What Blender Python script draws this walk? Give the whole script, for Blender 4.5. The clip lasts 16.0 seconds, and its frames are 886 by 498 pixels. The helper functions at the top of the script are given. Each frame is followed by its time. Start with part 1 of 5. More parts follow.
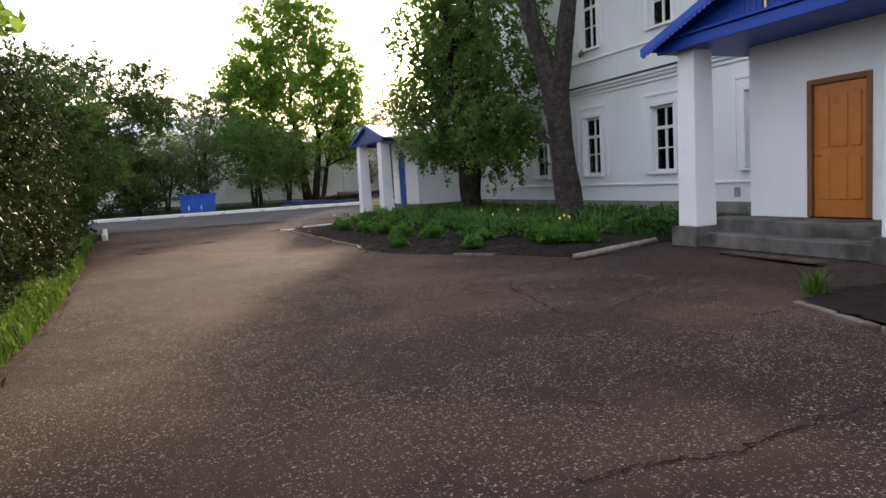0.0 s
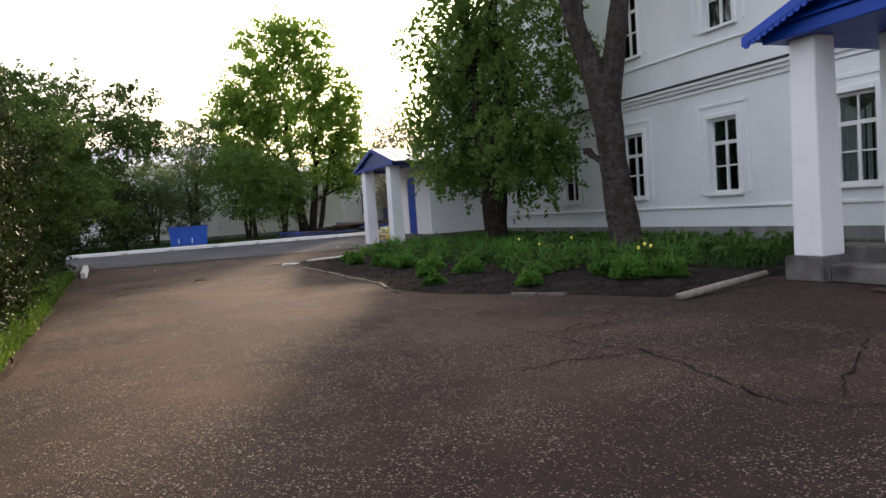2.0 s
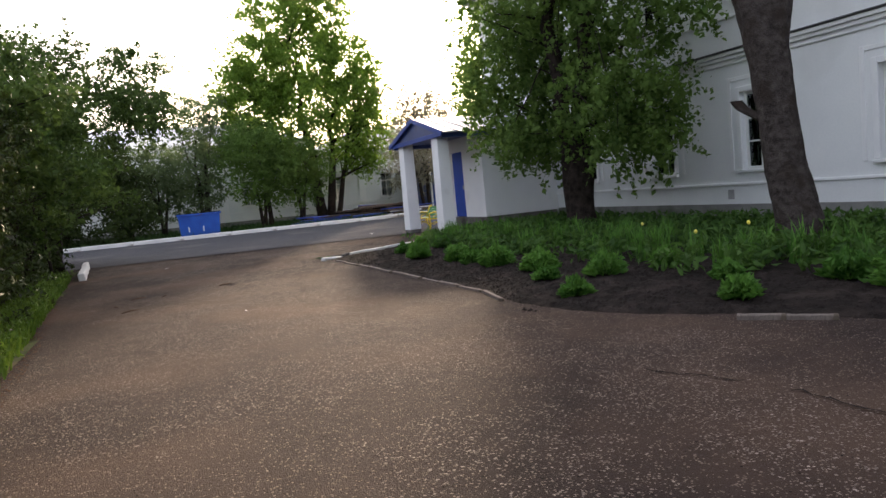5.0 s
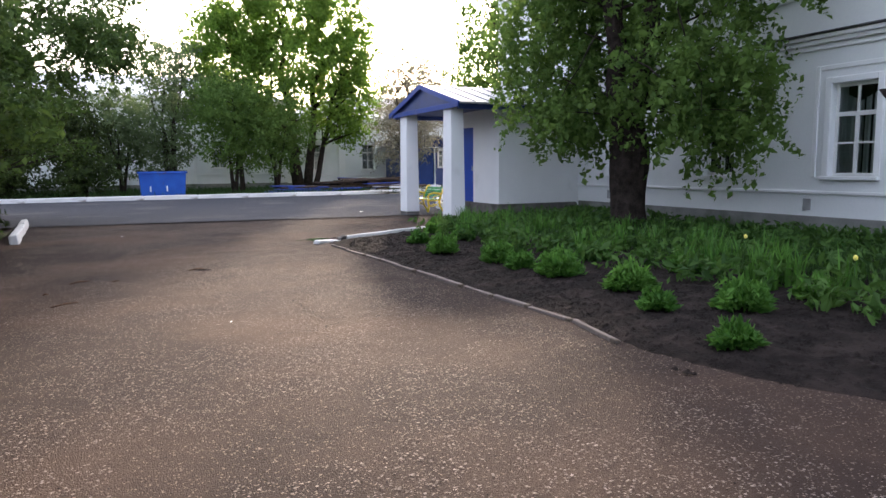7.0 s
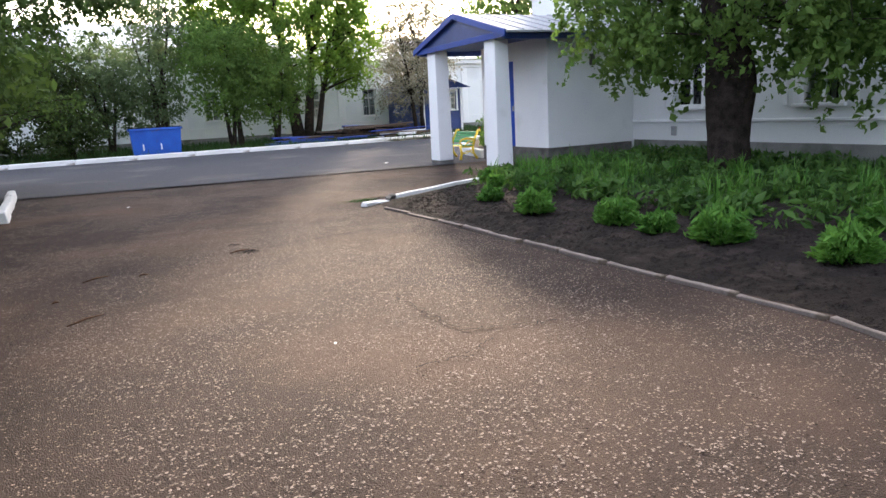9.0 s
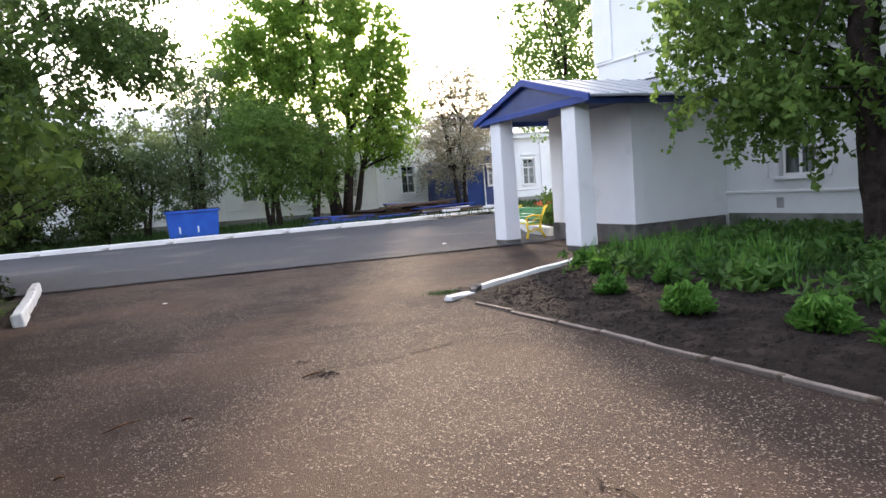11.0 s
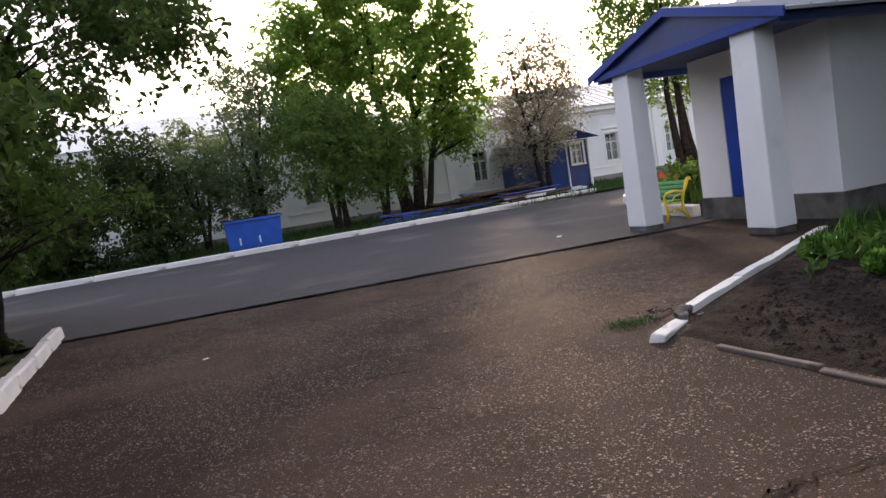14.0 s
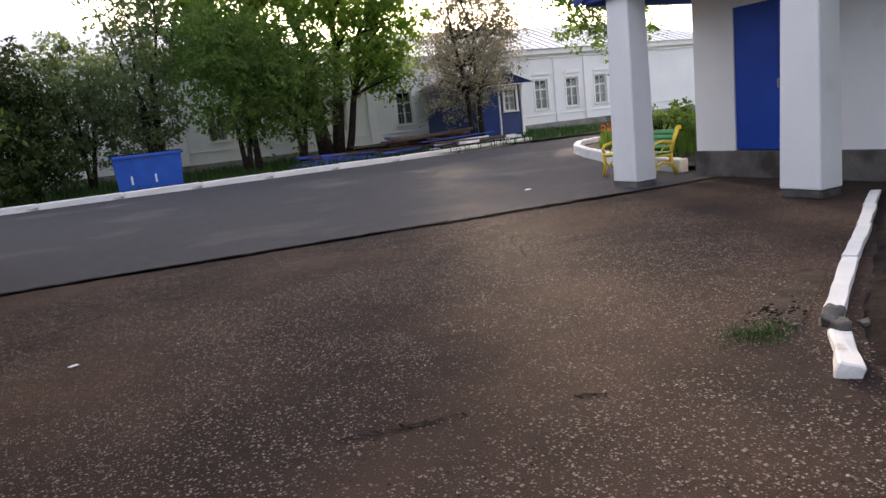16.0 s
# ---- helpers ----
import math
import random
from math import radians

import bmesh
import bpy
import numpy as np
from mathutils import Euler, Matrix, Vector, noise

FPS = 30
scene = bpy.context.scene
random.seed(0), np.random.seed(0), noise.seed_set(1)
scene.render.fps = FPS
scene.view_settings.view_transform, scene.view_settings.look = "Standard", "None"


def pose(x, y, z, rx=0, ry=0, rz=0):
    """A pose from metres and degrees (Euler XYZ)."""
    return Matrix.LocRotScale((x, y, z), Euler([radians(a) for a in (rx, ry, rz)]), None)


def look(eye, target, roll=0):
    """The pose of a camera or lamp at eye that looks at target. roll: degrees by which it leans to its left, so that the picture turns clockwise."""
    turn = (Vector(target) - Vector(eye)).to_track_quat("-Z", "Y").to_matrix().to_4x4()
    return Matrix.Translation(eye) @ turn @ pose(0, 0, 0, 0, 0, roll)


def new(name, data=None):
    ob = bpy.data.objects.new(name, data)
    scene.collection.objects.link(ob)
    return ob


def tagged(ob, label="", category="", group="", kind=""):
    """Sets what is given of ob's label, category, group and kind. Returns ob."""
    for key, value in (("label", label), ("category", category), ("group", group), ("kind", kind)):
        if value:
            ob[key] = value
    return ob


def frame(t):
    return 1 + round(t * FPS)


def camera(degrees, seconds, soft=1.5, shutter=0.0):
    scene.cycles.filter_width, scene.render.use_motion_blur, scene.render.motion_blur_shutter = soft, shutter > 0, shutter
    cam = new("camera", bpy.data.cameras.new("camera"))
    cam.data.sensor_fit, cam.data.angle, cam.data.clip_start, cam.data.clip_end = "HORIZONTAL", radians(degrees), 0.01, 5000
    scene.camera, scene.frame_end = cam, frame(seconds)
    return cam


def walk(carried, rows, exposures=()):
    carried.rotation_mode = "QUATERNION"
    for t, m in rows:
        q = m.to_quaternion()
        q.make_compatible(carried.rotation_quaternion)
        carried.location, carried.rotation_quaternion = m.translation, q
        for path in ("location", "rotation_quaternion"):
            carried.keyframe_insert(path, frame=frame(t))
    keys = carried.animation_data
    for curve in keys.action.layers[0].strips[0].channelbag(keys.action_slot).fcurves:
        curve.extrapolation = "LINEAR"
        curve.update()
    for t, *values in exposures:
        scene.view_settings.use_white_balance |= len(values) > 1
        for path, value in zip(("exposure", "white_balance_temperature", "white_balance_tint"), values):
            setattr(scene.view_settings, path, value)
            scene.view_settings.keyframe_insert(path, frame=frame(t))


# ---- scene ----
cam = camera(65.9, 16.0, soft=1.5)
EXPOSURES = [(0.0, 1.38, 6350, 16), (2.5, 1.27, 6350, 16), (4.0, 1.3, 6350, 16), (6.5, 1.62, 5950, 16), (7.0, 1.78, 5850, 17), (8.0, 1.68, 5850, 16), (9.0, 2.1, 5900, 15), (9.5, 1.85, 5900, 15), (10.0, 2.35, 5800, 14), (12.3, 1.2, 6200, 20),
             (13.0, 0.83, 6200, 21), (13.5, 1.5, 6200, 21), (14.0, 1.22, 6200, 21), (14.5, 1.22, 6200, 21), (15.0, 0.95, 6200, 21), (15.5, 1.22, 6200, 21), (16.0, 1.35, 6250, 19)]
PATH = [
    (0, (0.501, -0.657, 1.471), (1.242, 1.189, 1.269), -3.4),
    (0.5, (0.526, 0.04, 1.455), (1.189, 1.915, 1.237), -5.8),
    (1, (0.484, 0.738, 1.427), (1.123, 2.62, 1.203), -4.9),
    (1.5, (0.542, 1.418, 1.402), (1.34, 3.248, 1.283), -5.7),
    (2, (0.586, 2.123, 1.4), (1.359, 3.964, 1.285), -4.0),
    (2.5, (0.547, 2.71, 1.419), (1.479, 4.46, 1.156), -5.5),
    (3, (0.605, 3.447, 1.456), (1.403, 5.268, 1.238), -6.7),
    (3.5, (0.488, 4.111, 1.498), (1.373, 5.894, 1.308), -4.1),
    (4, (0.417, 4.779, 1.478), (1.155, 6.633, 1.34), -5.1),
    (6.5, (0.544, 8.764, 1.637), (1.345, 10.578, 1.378), -4.9),
    (7, (0.522, 9.523, 1.598), (1.368, 11.32, 1.358), -0.5),
    (7.5, (0.437, 10.237, 1.523), (1.289, 12.026, 1.251), -3.8),
    (8, (0.326, 10.93, 1.55), (0.988, 12.801, 1.306), -4.4),
    (8.5, (0.217, 11.545, 1.586), (1.075, 13.309, 1.195), -5.3),
    (9, (0.18, 12.189, 1.62), (1.033, 13.953, 1.219), -3.1),
    (9.5, (-0.009, 12.825, 1.597), (0.891, 14.589, 1.318), -2.0),
    (10, (0.077, 13.427, 1.63), (0.871, 15.255, 1.458), -1.5),
    (12.5, (0.461, 16.629, 1.655), (1.316, 18.423, 1.435), -8.2),
    (13, (0.643, 17.347, 1.627), (1.207, 19.241, 1.322), -7.6),
    (13.5, (0.672, 18.032, 1.617), (1.37, 19.867, 1.237), -7.9),
    (14, (0.785, 18.73, 1.618), (1.418, 20.618, 1.431), -9.0),
    (14.5, (0.824, 19.42, 1.655), (1.503, 21.291, 1.456), -5.7),
    (15, (0.8, 20.031, 1.631), (1.648, 21.833, 1.44), -9.0),
    (15.5, (0.767, 20.865, 1.56), (1.478, 22.722, 1.348), -5.8),
    (16, (0.92, 21.502, 1.551), (1.777, 23.27, 1.177), -6.3),
]
walk(cam, [(t, look(eye, goal, roll)) for t, eye, goal, roll in PATH], EXPOSURES)

# ---- world and sun ----
SUN_DIR = Vector((0.40, 0.885, 0.27)).normalized()
world = bpy.data.worlds.new("sky")
scene.world = world
world.use_nodes = True
wt = world.node_tree
sky = wt.nodes.new("ShaderNodeTexSky")
sky.sky_type = "NISHITA"
sky.sun_disc = False
sky.sun_elevation = math.asin(SUN_DIR.z)
sky.sun_rotation = math.atan2(SUN_DIR.x, SUN_DIR.y)
sky.air_density, sky.dust_density, sky.ozone_density = 1.0, 6.0, 1.5
sky_bg = wt.nodes["Background"]
sky_bg.inputs["Strength"].default_value = 0.10
wt.links.new(sky.outputs["Color"], sky_bg.inputs["Color"])
veil = wt.nodes.new("ShaderNodeBackground")  # thin bright cloud over the whole sky
veil.inputs["Color"].default_value = (1.0, 0.975, 0.96, 1)
veil.inputs["Strength"].default_value = 0.37
both = wt.nodes.new("ShaderNodeAddShader")
wt.links.new(sky_bg.outputs[0], both.inputs[0])
wt.links.new(veil.outputs[0], both.inputs[1])
wt.links.new(both.outputs[0], wt.nodes["World Output"].inputs["Surface"])
lamp = bpy.data.lights.new("sun", "SUN")
lamp.energy, lamp.angle, lamp.color = 3.0, radians(2.5), (1.0, 0.76, 0.50)
sun = new("sun", lamp)
sun.matrix_world = look((0, 0, 60), Vector((0, 0, 60)) - SUN_DIR)


# ---- materials ----
def mat(name, c1, c2, scale=2.0, fine=40.0, rough=0.8, bump=0.2, spec=0.3, metal=0.0, vary=0.0, stain=None, stain_scale=0.6, stain_lo=0.52, stain_hi=0.66, depth=0.01):
    """Two-scale noise between two base colours, with a stain of its own shape, and fine relief."""
    m = bpy.data.materials.new(name)
    m.use_nodes = True
    nt = m.node_tree
    N, L = nt.nodes, nt.links
    b = N["Principled BSDF"]
    co = N.new("ShaderNodeTexCoord")
    n1 = N.new("ShaderNodeTexNoise"); n1.inputs["Scale"].default_value = scale; n1.inputs["Detail"].default_value = 5
    n2 = N.new("ShaderNodeTexNoise"); n2.inputs["Scale"].default_value = fine; n2.inputs["Detail"].default_value = 4
    L.new(co.outputs["Object"], n1.inputs["Vector"]); L.new(co.outputs["Object"], n2.inputs["Vector"])
    add = N.new("ShaderNodeMath"); add.operation = "MULTIPLY_ADD"
    L.new(n2.outputs["Fac"], add.inputs[0]); add.inputs[1].default_value = 0.5
    L.new(n1.outputs["Fac"], add.inputs[2])
    ramp = N.new("ShaderNodeMapRange")
    ramp.inputs["From Min"].default_value, ramp.inputs["From Max"].default_value = 0.5, 1.0
    L.new(add.outputs[0], ramp.inputs["Value"])
    mix = N.new("ShaderNodeMix"); mix.data_type = "RGBA"
    mix.inputs["A"].default_value, mix.inputs["B"].default_value = (*c1, 1), (*c2, 1)
    L.new(ramp.outputs["Result"], mix.inputs["Factor"])
    col = mix.outputs["Result"]
    if stain:
        n3 = N.new("ShaderNodeTexNoise"); n3.inputs["Scale"].default_value = stain_scale; n3.inputs["Detail"].default_value = 8
        L.new(co.outputs["Object"], n3.inputs["Vector"])
        r3 = N.new("ShaderNodeMapRange")
        r3.inputs["From Min"].default_value, r3.inputs["From Max"].default_value = stain_lo, stain_hi
        L.new(n3.outputs["Fac"], r3.inputs["Value"])
        mx = N.new("ShaderNodeMix"); mx.data_type = "RGBA"
        mx.inputs["B"].default_value = (*stain, 1)
        L.new(r3.outputs["Result"], mx.inputs["Factor"]); L.new(col, mx.inputs["A"])
        col = mx.outputs["Result"]
    if vary:
        info = N.new("ShaderNodeObjectInfo"); geo = N.new("ShaderNodeNewGeometry")
        av = N.new("ShaderNodeMath"); av.operation = "ADD"
        L.new(info.outputs["Random"], av.inputs[0]); L.new(geo.outputs["Random Per Island"], av.inputs[1])
        rv = N.new("ShaderNodeMapRange"); rv.inputs["From Max"].default_value = 2.0
        rv.inputs["To Min"].default_value, rv.inputs["To Max"].default_value = 1 - vary, 1 + vary
        L.new(av.outputs[0], rv.inputs["Value"])
        hsv = N.new("ShaderNodeHueSaturation")
        L.new(rv.outputs["Result"], hsv.inputs["Value"]); L.new(col, hsv.inputs["Color"])
        col = hsv.outputs["Color"]
    L.new(col, b.inputs["Base Color"])
    b.inputs["Roughness"].default_value, b.inputs["Metallic"].default_value = rough, metal
    b.inputs["Specular IOR Level"].default_value = spec
    if bump:
        bp = N.new("ShaderNodeBump"); bp.inputs["Strength"].default_value = bump; bp.inputs["Distance"].default_value = depth
        L.new(add.outputs[0], bp.inputs["Height"]); L.new(bp.outputs["Normal"], b.inputs["Normal"])
    return m


def asphalt(name, dark, light, chip, dust, dust_lo=0.47, chips=0.5):
    """Worn asphalt: a dark binder with pale stone chips showing, and dusty patches."""
    m = bpy.data.materials.new(name)
    m.use_nodes = True
    nt = m.node_tree
    N, L = nt.nodes, nt.links
    b = N["Principled BSDF"]
    co = N.new("ShaderNodeTexCoord")
    big = N.new("ShaderNodeTexNoise"); big.inputs["Scale"].default_value = 0.35; big.inputs["Detail"].default_value = 7
    mid = N.new("ShaderNodeTexNoise"); mid.inputs["Scale"].default_value = 5; mid.inputs["Detail"].default_value = 6
    warp = N.new("ShaderNodeTexNoise"); warp.inputs["Scale"].default_value = 30; warp.inputs["Detail"].default_value = 2
    vor = N.new("ShaderNodeTexVoronoi"); vor.inputs["Scale"].default_value = 58; vor.inputs["Randomness"].default_value = 1
    vo2 = N.new("ShaderNodeTexVoronoi"); vo2.inputs["Scale"].default_value = 130
    for n in (big, mid, warp, vo2):
        L.new(co.outputs["Object"], n.inputs["Vector"])
    wv = N.new("ShaderNodeVectorMath"); wv.operation = "MULTIPLY_ADD"
    L.new(warp.outputs["Color"], wv.inputs[0]); wv.inputs[1].default_value = (0.02, 0.02, 0.02); L.new(co.outputs["Object"], wv.inputs[2])
    L.new(wv.outputs[0], vor.inputs["Vector"])
    base = N.new("ShaderNodeMix"); base.data_type = "RGBA"
    base.inputs["A"].default_value, base.inputs["B"].default_value = (*dark, 1), (*light, 1)
    L.new(mid.outputs["Fac"], base.inputs["Factor"])
    rd = N.new("ShaderNodeMapRange"); rd.inputs["From Min"].default_value, rd.inputs["From Max"].default_value = dust_lo, dust_lo + 0.2
    rd.inputs["To Max"].default_value = 0.75
    L.new(big.outputs["Fac"], rd.inputs["Value"])
    dm = N.new("ShaderNodeMix"); dm.data_type = "RGBA"; dm.inputs["B"].default_value = (*dust, 1)
    L.new(rd.outputs["Result"], dm.inputs["Factor"]); L.new(base.outputs["Result"], dm.inputs["A"])
    sep = N.new("ShaderNodeSeparateColor"); L.new(vor.outputs["Color"], sep.inputs["Color"])
    lim = N.new("ShaderNodeMath"); lim.operation = "MULTIPLY"; lim.inputs[1].default_value = chips
    L.new(sep.outputs["Red"], lim.inputs[0])
    less = N.new("ShaderNodeMapRange"); less.inputs["From Min"].default_value = 0.02; less.inputs["From Max"].default_value = -0.06
    sub = N.new("ShaderNodeMath"); sub.operation = "SUBTRACT"
    L.new(vor.outputs["Distance"], sub.inputs[0]); L.new(lim.outputs[0], sub.inputs[1])
    L.new(sub.outputs[0], less.inputs["Value"])
    pick = N.new("ShaderNodeMapRange"); pick.inputs["From Min"].default_value, pick.inputs["From Max"].default_value = 0.35, 0.65
    L.new(sep.outputs["Green"], pick.inputs["Value"])
    fac = N.new("ShaderNodeMath"); fac.operation = "MULTIPLY"
    L.new(less.outputs["Result"], fac.inputs[0]); L.new(pick.outputs["Result"], fac.inputs[1])
    cm = N.new("ShaderNodeMix"); cm.data_type = "RGBA"; cm.inputs["B"].default_value = (*chip, 1)
    L.new(fac.outputs[0], cm.inputs["Factor"]); L.new(dm.outputs["Result"], cm.inputs["A"])
    L.new(cm.outputs["Result"], b.inputs["Base Color"])
    b.inputs["Roughness"].default_value = 0.9
    b.inputs["Specular IOR Level"].default_value = 0.18
    h = N.new("ShaderNodeMath"); h.operation = "MULTIPLY_ADD"; h.inputs[1].default_value = 0.6
    L.new(less.outputs["Result"], h.inputs[0]); L.new(mid.outputs["Fac"], h.inputs[2])
    h2 = N.new("ShaderNodeMath"); h2.operation = "MULTIPLY_ADD"; h2.inputs[1].default_value = -0.8
    L.new(vo2.outputs["Distance"], h2.inputs[0]); L.new(h.outputs[0], h2.inputs[2])
    bp = N.new("ShaderNodeBump"); bp.inputs["Strength"].default_value = 0.8; bp.inputs["Distance"].default_value = 0.014
    L.new(h2.outputs[0], bp.inputs["Height"]); L.new(bp.outputs["Normal"], b.inputs["Normal"])
    return m


def leaf_mat(name, c1, c2, trans=0.45):
    """Leaves: two greens by leaf, some light passing through."""
    m = bpy.data.materials.new(name)
    m.use_nodes = True
    nt = m.node_tree
    N, L = nt.nodes, nt.links
    out, b = N["Material Output"], N["Principled BSDF"]
    geo = N.new("ShaderNodeNewGeometry"); co = N.new("ShaderNodeTexCoord")
    nz = N.new("ShaderNodeTexNoise"); nz.inputs["Scale"].default_value = 0.9
    L.new(co.outputs["Object"], nz.inputs["Vector"])
    av = N.new("ShaderNodeMath"); av.operation = "MULTIPLY_ADD"; av.inputs[1].default_value = 0.5
    L.new(geo.outputs["Random Per Island"], av.inputs[0]); L.new(nz.outputs["Fac"], av.inputs[2])
    mp = N.new("ShaderNodeMapRange"); mp.inputs["From Min"].default_value, mp.inputs["From Max"].default_value = 0.35, 1.1
    L.new(av.outputs[0], mp.inputs["Value"])
    mx = N.new("ShaderNodeMix"); mx.data_type = "RGBA"
    mx.inputs["A"].default_value, mx.inputs["B"].default_value = (*c1, 1), (*c2, 1)
    L.new(mp.outputs["Result"], mx.inputs["Factor"])
    L.new(mx.outputs["Result"], b.inputs["Base Color"])
    b.inputs["Roughness"].default_value = 0.6
    b.inputs["Specular IOR Level"].default_value = 0.22
    tr = N.new("ShaderNodeBsdfTranslucent")
    L.new(mx.outputs["Result"], tr.inputs["Color"])
    ms = N.new("ShaderNodeMixShader"); ms.inputs["Fac"].default_value = trans
    L.new(b.outputs[0], ms.inputs[1]); L.new(tr.outputs[0], ms.inputs[2])
    L.new(ms.outputs[0], out.inputs["Surface"])
    return m


def glass_mat(name):
    m = bpy.data.materials.new(name)
    m.use_nodes = True
    nt = m.node_tree
    N, L = nt.nodes, nt.links
    out = N["Material Output"]
    gl = N.new("ShaderNodeBsdfGlossy"); gl.inputs["Roughness"].default_value = 0.03
    tp = N.new("ShaderNodeBsdfTransparent"); tp.inputs["Color"].default_value = (0.8, 0.85, 0.84, 1)
    fr = N.new("ShaderNodeFresnel"); fr.inputs["IOR"].default_value = 1.5
    nz = N.new("ShaderNodeTexNoise"); nz.inputs["Scale"].default_value = 2.5
    bp = N.new("ShaderNodeBump"); bp.inputs["Strength"].default_value = 0.08; bp.inputs["Distance"].default_value = 0.05
    L.new(nz.outputs["Fac"], bp.inputs["Height"]); L.new(bp.outputs["Normal"], gl.inputs["Normal"])
    ms = N.new("ShaderNodeMixShader")
    L.new(fr.outputs[0], ms.inputs["Fac"]); L.new(tp.outputs[0], ms.inputs[1]); L.new(gl.outputs[0], ms.inputs[2])
    L.new(ms.outputs[0], out.inputs["Surface"])
    return m


M_ASPH = asphalt("worn_asphalt", (0.0135, 0.0088, 0.0076), (0.050, 0.033, 0.027), (0.20, 0.155, 0.125), (0.090, 0.057, 0.039), 0.45)
M_ROAD = asphalt("grey_asphalt", (0.052, 0.052, 0.058), (0.085, 0.085, 0.092), (0.16, 0.155, 0.15), (0.15, 0.138, 0.13), 0.55, 0.2)
M_EARTH = mat("earth", (0.010, 0.0078, 0.007), (0.027, 0.021, 0.018), 6, 60, 0.95, 1.0, 0.1, depth=0.06, stain=(0.036, 0.028, 0.024), stain_scale=2.5)
M_TURF = mat("turf", (0.03, 0.045, 0.015), (0.07, 0.085, 0.03), 1.5, 30, 0.95, 0.8, 0.1, depth=0.03, stain=(0.09, 0.07, 0.045), stain_scale=0.9)
M_WALL = mat("limewash_wall", (0.74, 0.76, 0.76), (0.82, 0.83, 0.82), 0.8, 22, 0.9, 0.12, 0.15, stain=(0.66, 0.67, 0.66), stain_scale=0.45, stain_lo=0.58, stain_hi=0.8)
M_TRIMW = mat("white_trim", (0.78, 0.79, 0.79), (0.84, 0.84, 0.83), 2, 40, 0.8, 0.1, 0.2)
M_FRAME = mat("white_window_paint", (0.74, 0.74, 0.72), (0.82, 0.82, 0.80), 3, 60, 0.5, 0.08, 0.4)
M_PORCH = mat("white_plaster", (0.80, 0.80, 0.80), (0.86, 0.86, 0.85), 1.2, 35, 0.85, 0.15, 0.2, stain=(0.68, 0.68, 0.66), stain_scale=1.1, stain_lo=0.62, stain_hi=0.8)
M_CONC = mat("concrete", (0.085, 0.078, 0.072), (0.185, 0.172, 0.158), 3, 55, 0.9, 0.4, 0.2, stain=(0.06, 0.056, 0.05), stain_scale=1.6)
M_PLINTH = mat("grey_plinth", (0.17, 0.17, 0.16), (0.27, 0.27, 0.25), 2, 45, 0.9, 0.4, 0.2, stain=(0.10, 0.11, 0.08), stain_scale=1.3)
M_KERB = mat("whitewashed_kerb", (0.66, 0.65, 0.62), (0.82, 0.81, 0.79), 4, 50, 0.85, 0.35, 0.2, stain=(0.30, 0.27, 0.24), stain_scale=3.0, stain_lo=0.6, stain_hi=0.72)
M_STONE = mat("bare_kerb", (0.10, 0.084, 0.072), (0.24, 0.20, 0.175), 4, 60, 0.9, 0.45, 0.2, vary=0.2, stain=(0.10, 0.08, 0.06), stain_scale=3.5)
M_BLUE = mat("blue_paint", (0.003, 0.042, 0.31), (0.006, 0.066, 0.43), 1.5, 45, 0.45, 0.08, 0.3)
M_NAVY = mat("navy_paint", (0.012, 0.03, 0.13), (0.022, 0.05, 0.20), 1.5, 45, 0.42, 0.1, 0.45)
M_NAVYROOF = mat("dull_navy_roof", (0.012, 0.022, 0.075), (0.02, 0.035, 0.11), 1.5, 45, 0.85, 0.1, 0.12)
# blue of the far porch with the distance haze put into its colour
M_FARBLUE = mat("hazed_blue_paint", (0.010, 0.035, 0.15), (0.018, 0.05, 0.20), 1.5, 45, 0.6, 0.1, 0.25)
M_PBLUE = mat("deep_blue_paint", (0.006, 0.032, 0.20), (0.012, 0.05, 0.29), 1.5, 45, 0.45, 0.1, 0.35)
M_BIN = mat("blue_steel_paint", (0.010, 0.065, 0.35), (0.018, 0.10, 0.46), 2, 30, 0.45, 0.12, 0.5, stain=(0.09, 0.05, 0.035), stain_scale=2.4, stain_lo=0.66, stain_hi=0.74)
M_DOOR = mat("orange_varnish", (0.42, 0.135, 0.022), (0.56, 0.20, 0.035), 3, 30, 0.38, 0.1, 0.45)
M_DOORFR = mat("brown_varnish", (0.16, 0.065, 0.02), (0.24, 0.10, 0.035), 5, 50, 0.45, 0.1, 0.4)
M_GOLD = mat("gold_paint", (0.75, 0.50, 0.08), (0.85, 0.62, 0.14), 5, 50, 0.35, 0.05, 0.5, metal=0.3)
M_BARK = mat("dark_bark", (0.012, 0.009, 0.0075), (0.046, 0.036, 0.030), 7, 38, 0.95, 1.0, 0.1, depth=0.05)
M_BARKL = mat("weathered_bark", (0.020, 0.016, 0.014), (0.085, 0.072, 0.064), 9, 42, 0.95, 1.0, 0.1, depth=0.05, stain=(0.035, 0.027, 0.022), stain_scale=3)
M_TIN = mat("sheet_roof", (0.52, 0.54, 0.55), (0.66, 0.67, 0.67), 0.8, 20, 0.45, 0.06, 0.5, metal=0.3, stain=(0.36, 0.30, 0.25), stain_scale=0.8, stain_lo=0.62, stain_hi=0.8)
M_TINB = mat("grey_sheet_roof", (0.30, 0.32, 0.36), (0.42, 0.44, 0.47), 0.8, 20, 0.4, 0.06, 0.5, metal=0.3)
# the dimness of unlit rooms, put into the base colour
M_DARK = mat("unlit_room", (0.03, 0.03, 0.032), (0.05, 0.05, 0.05), 2, 20, 0.95, 0, 0.1)
M_CURT = mat("net_curtain", (0.74, 0.74, 0.72), (0.84, 0.84, 0.82), 4, 70, 0.9, 0.1, 0.1)
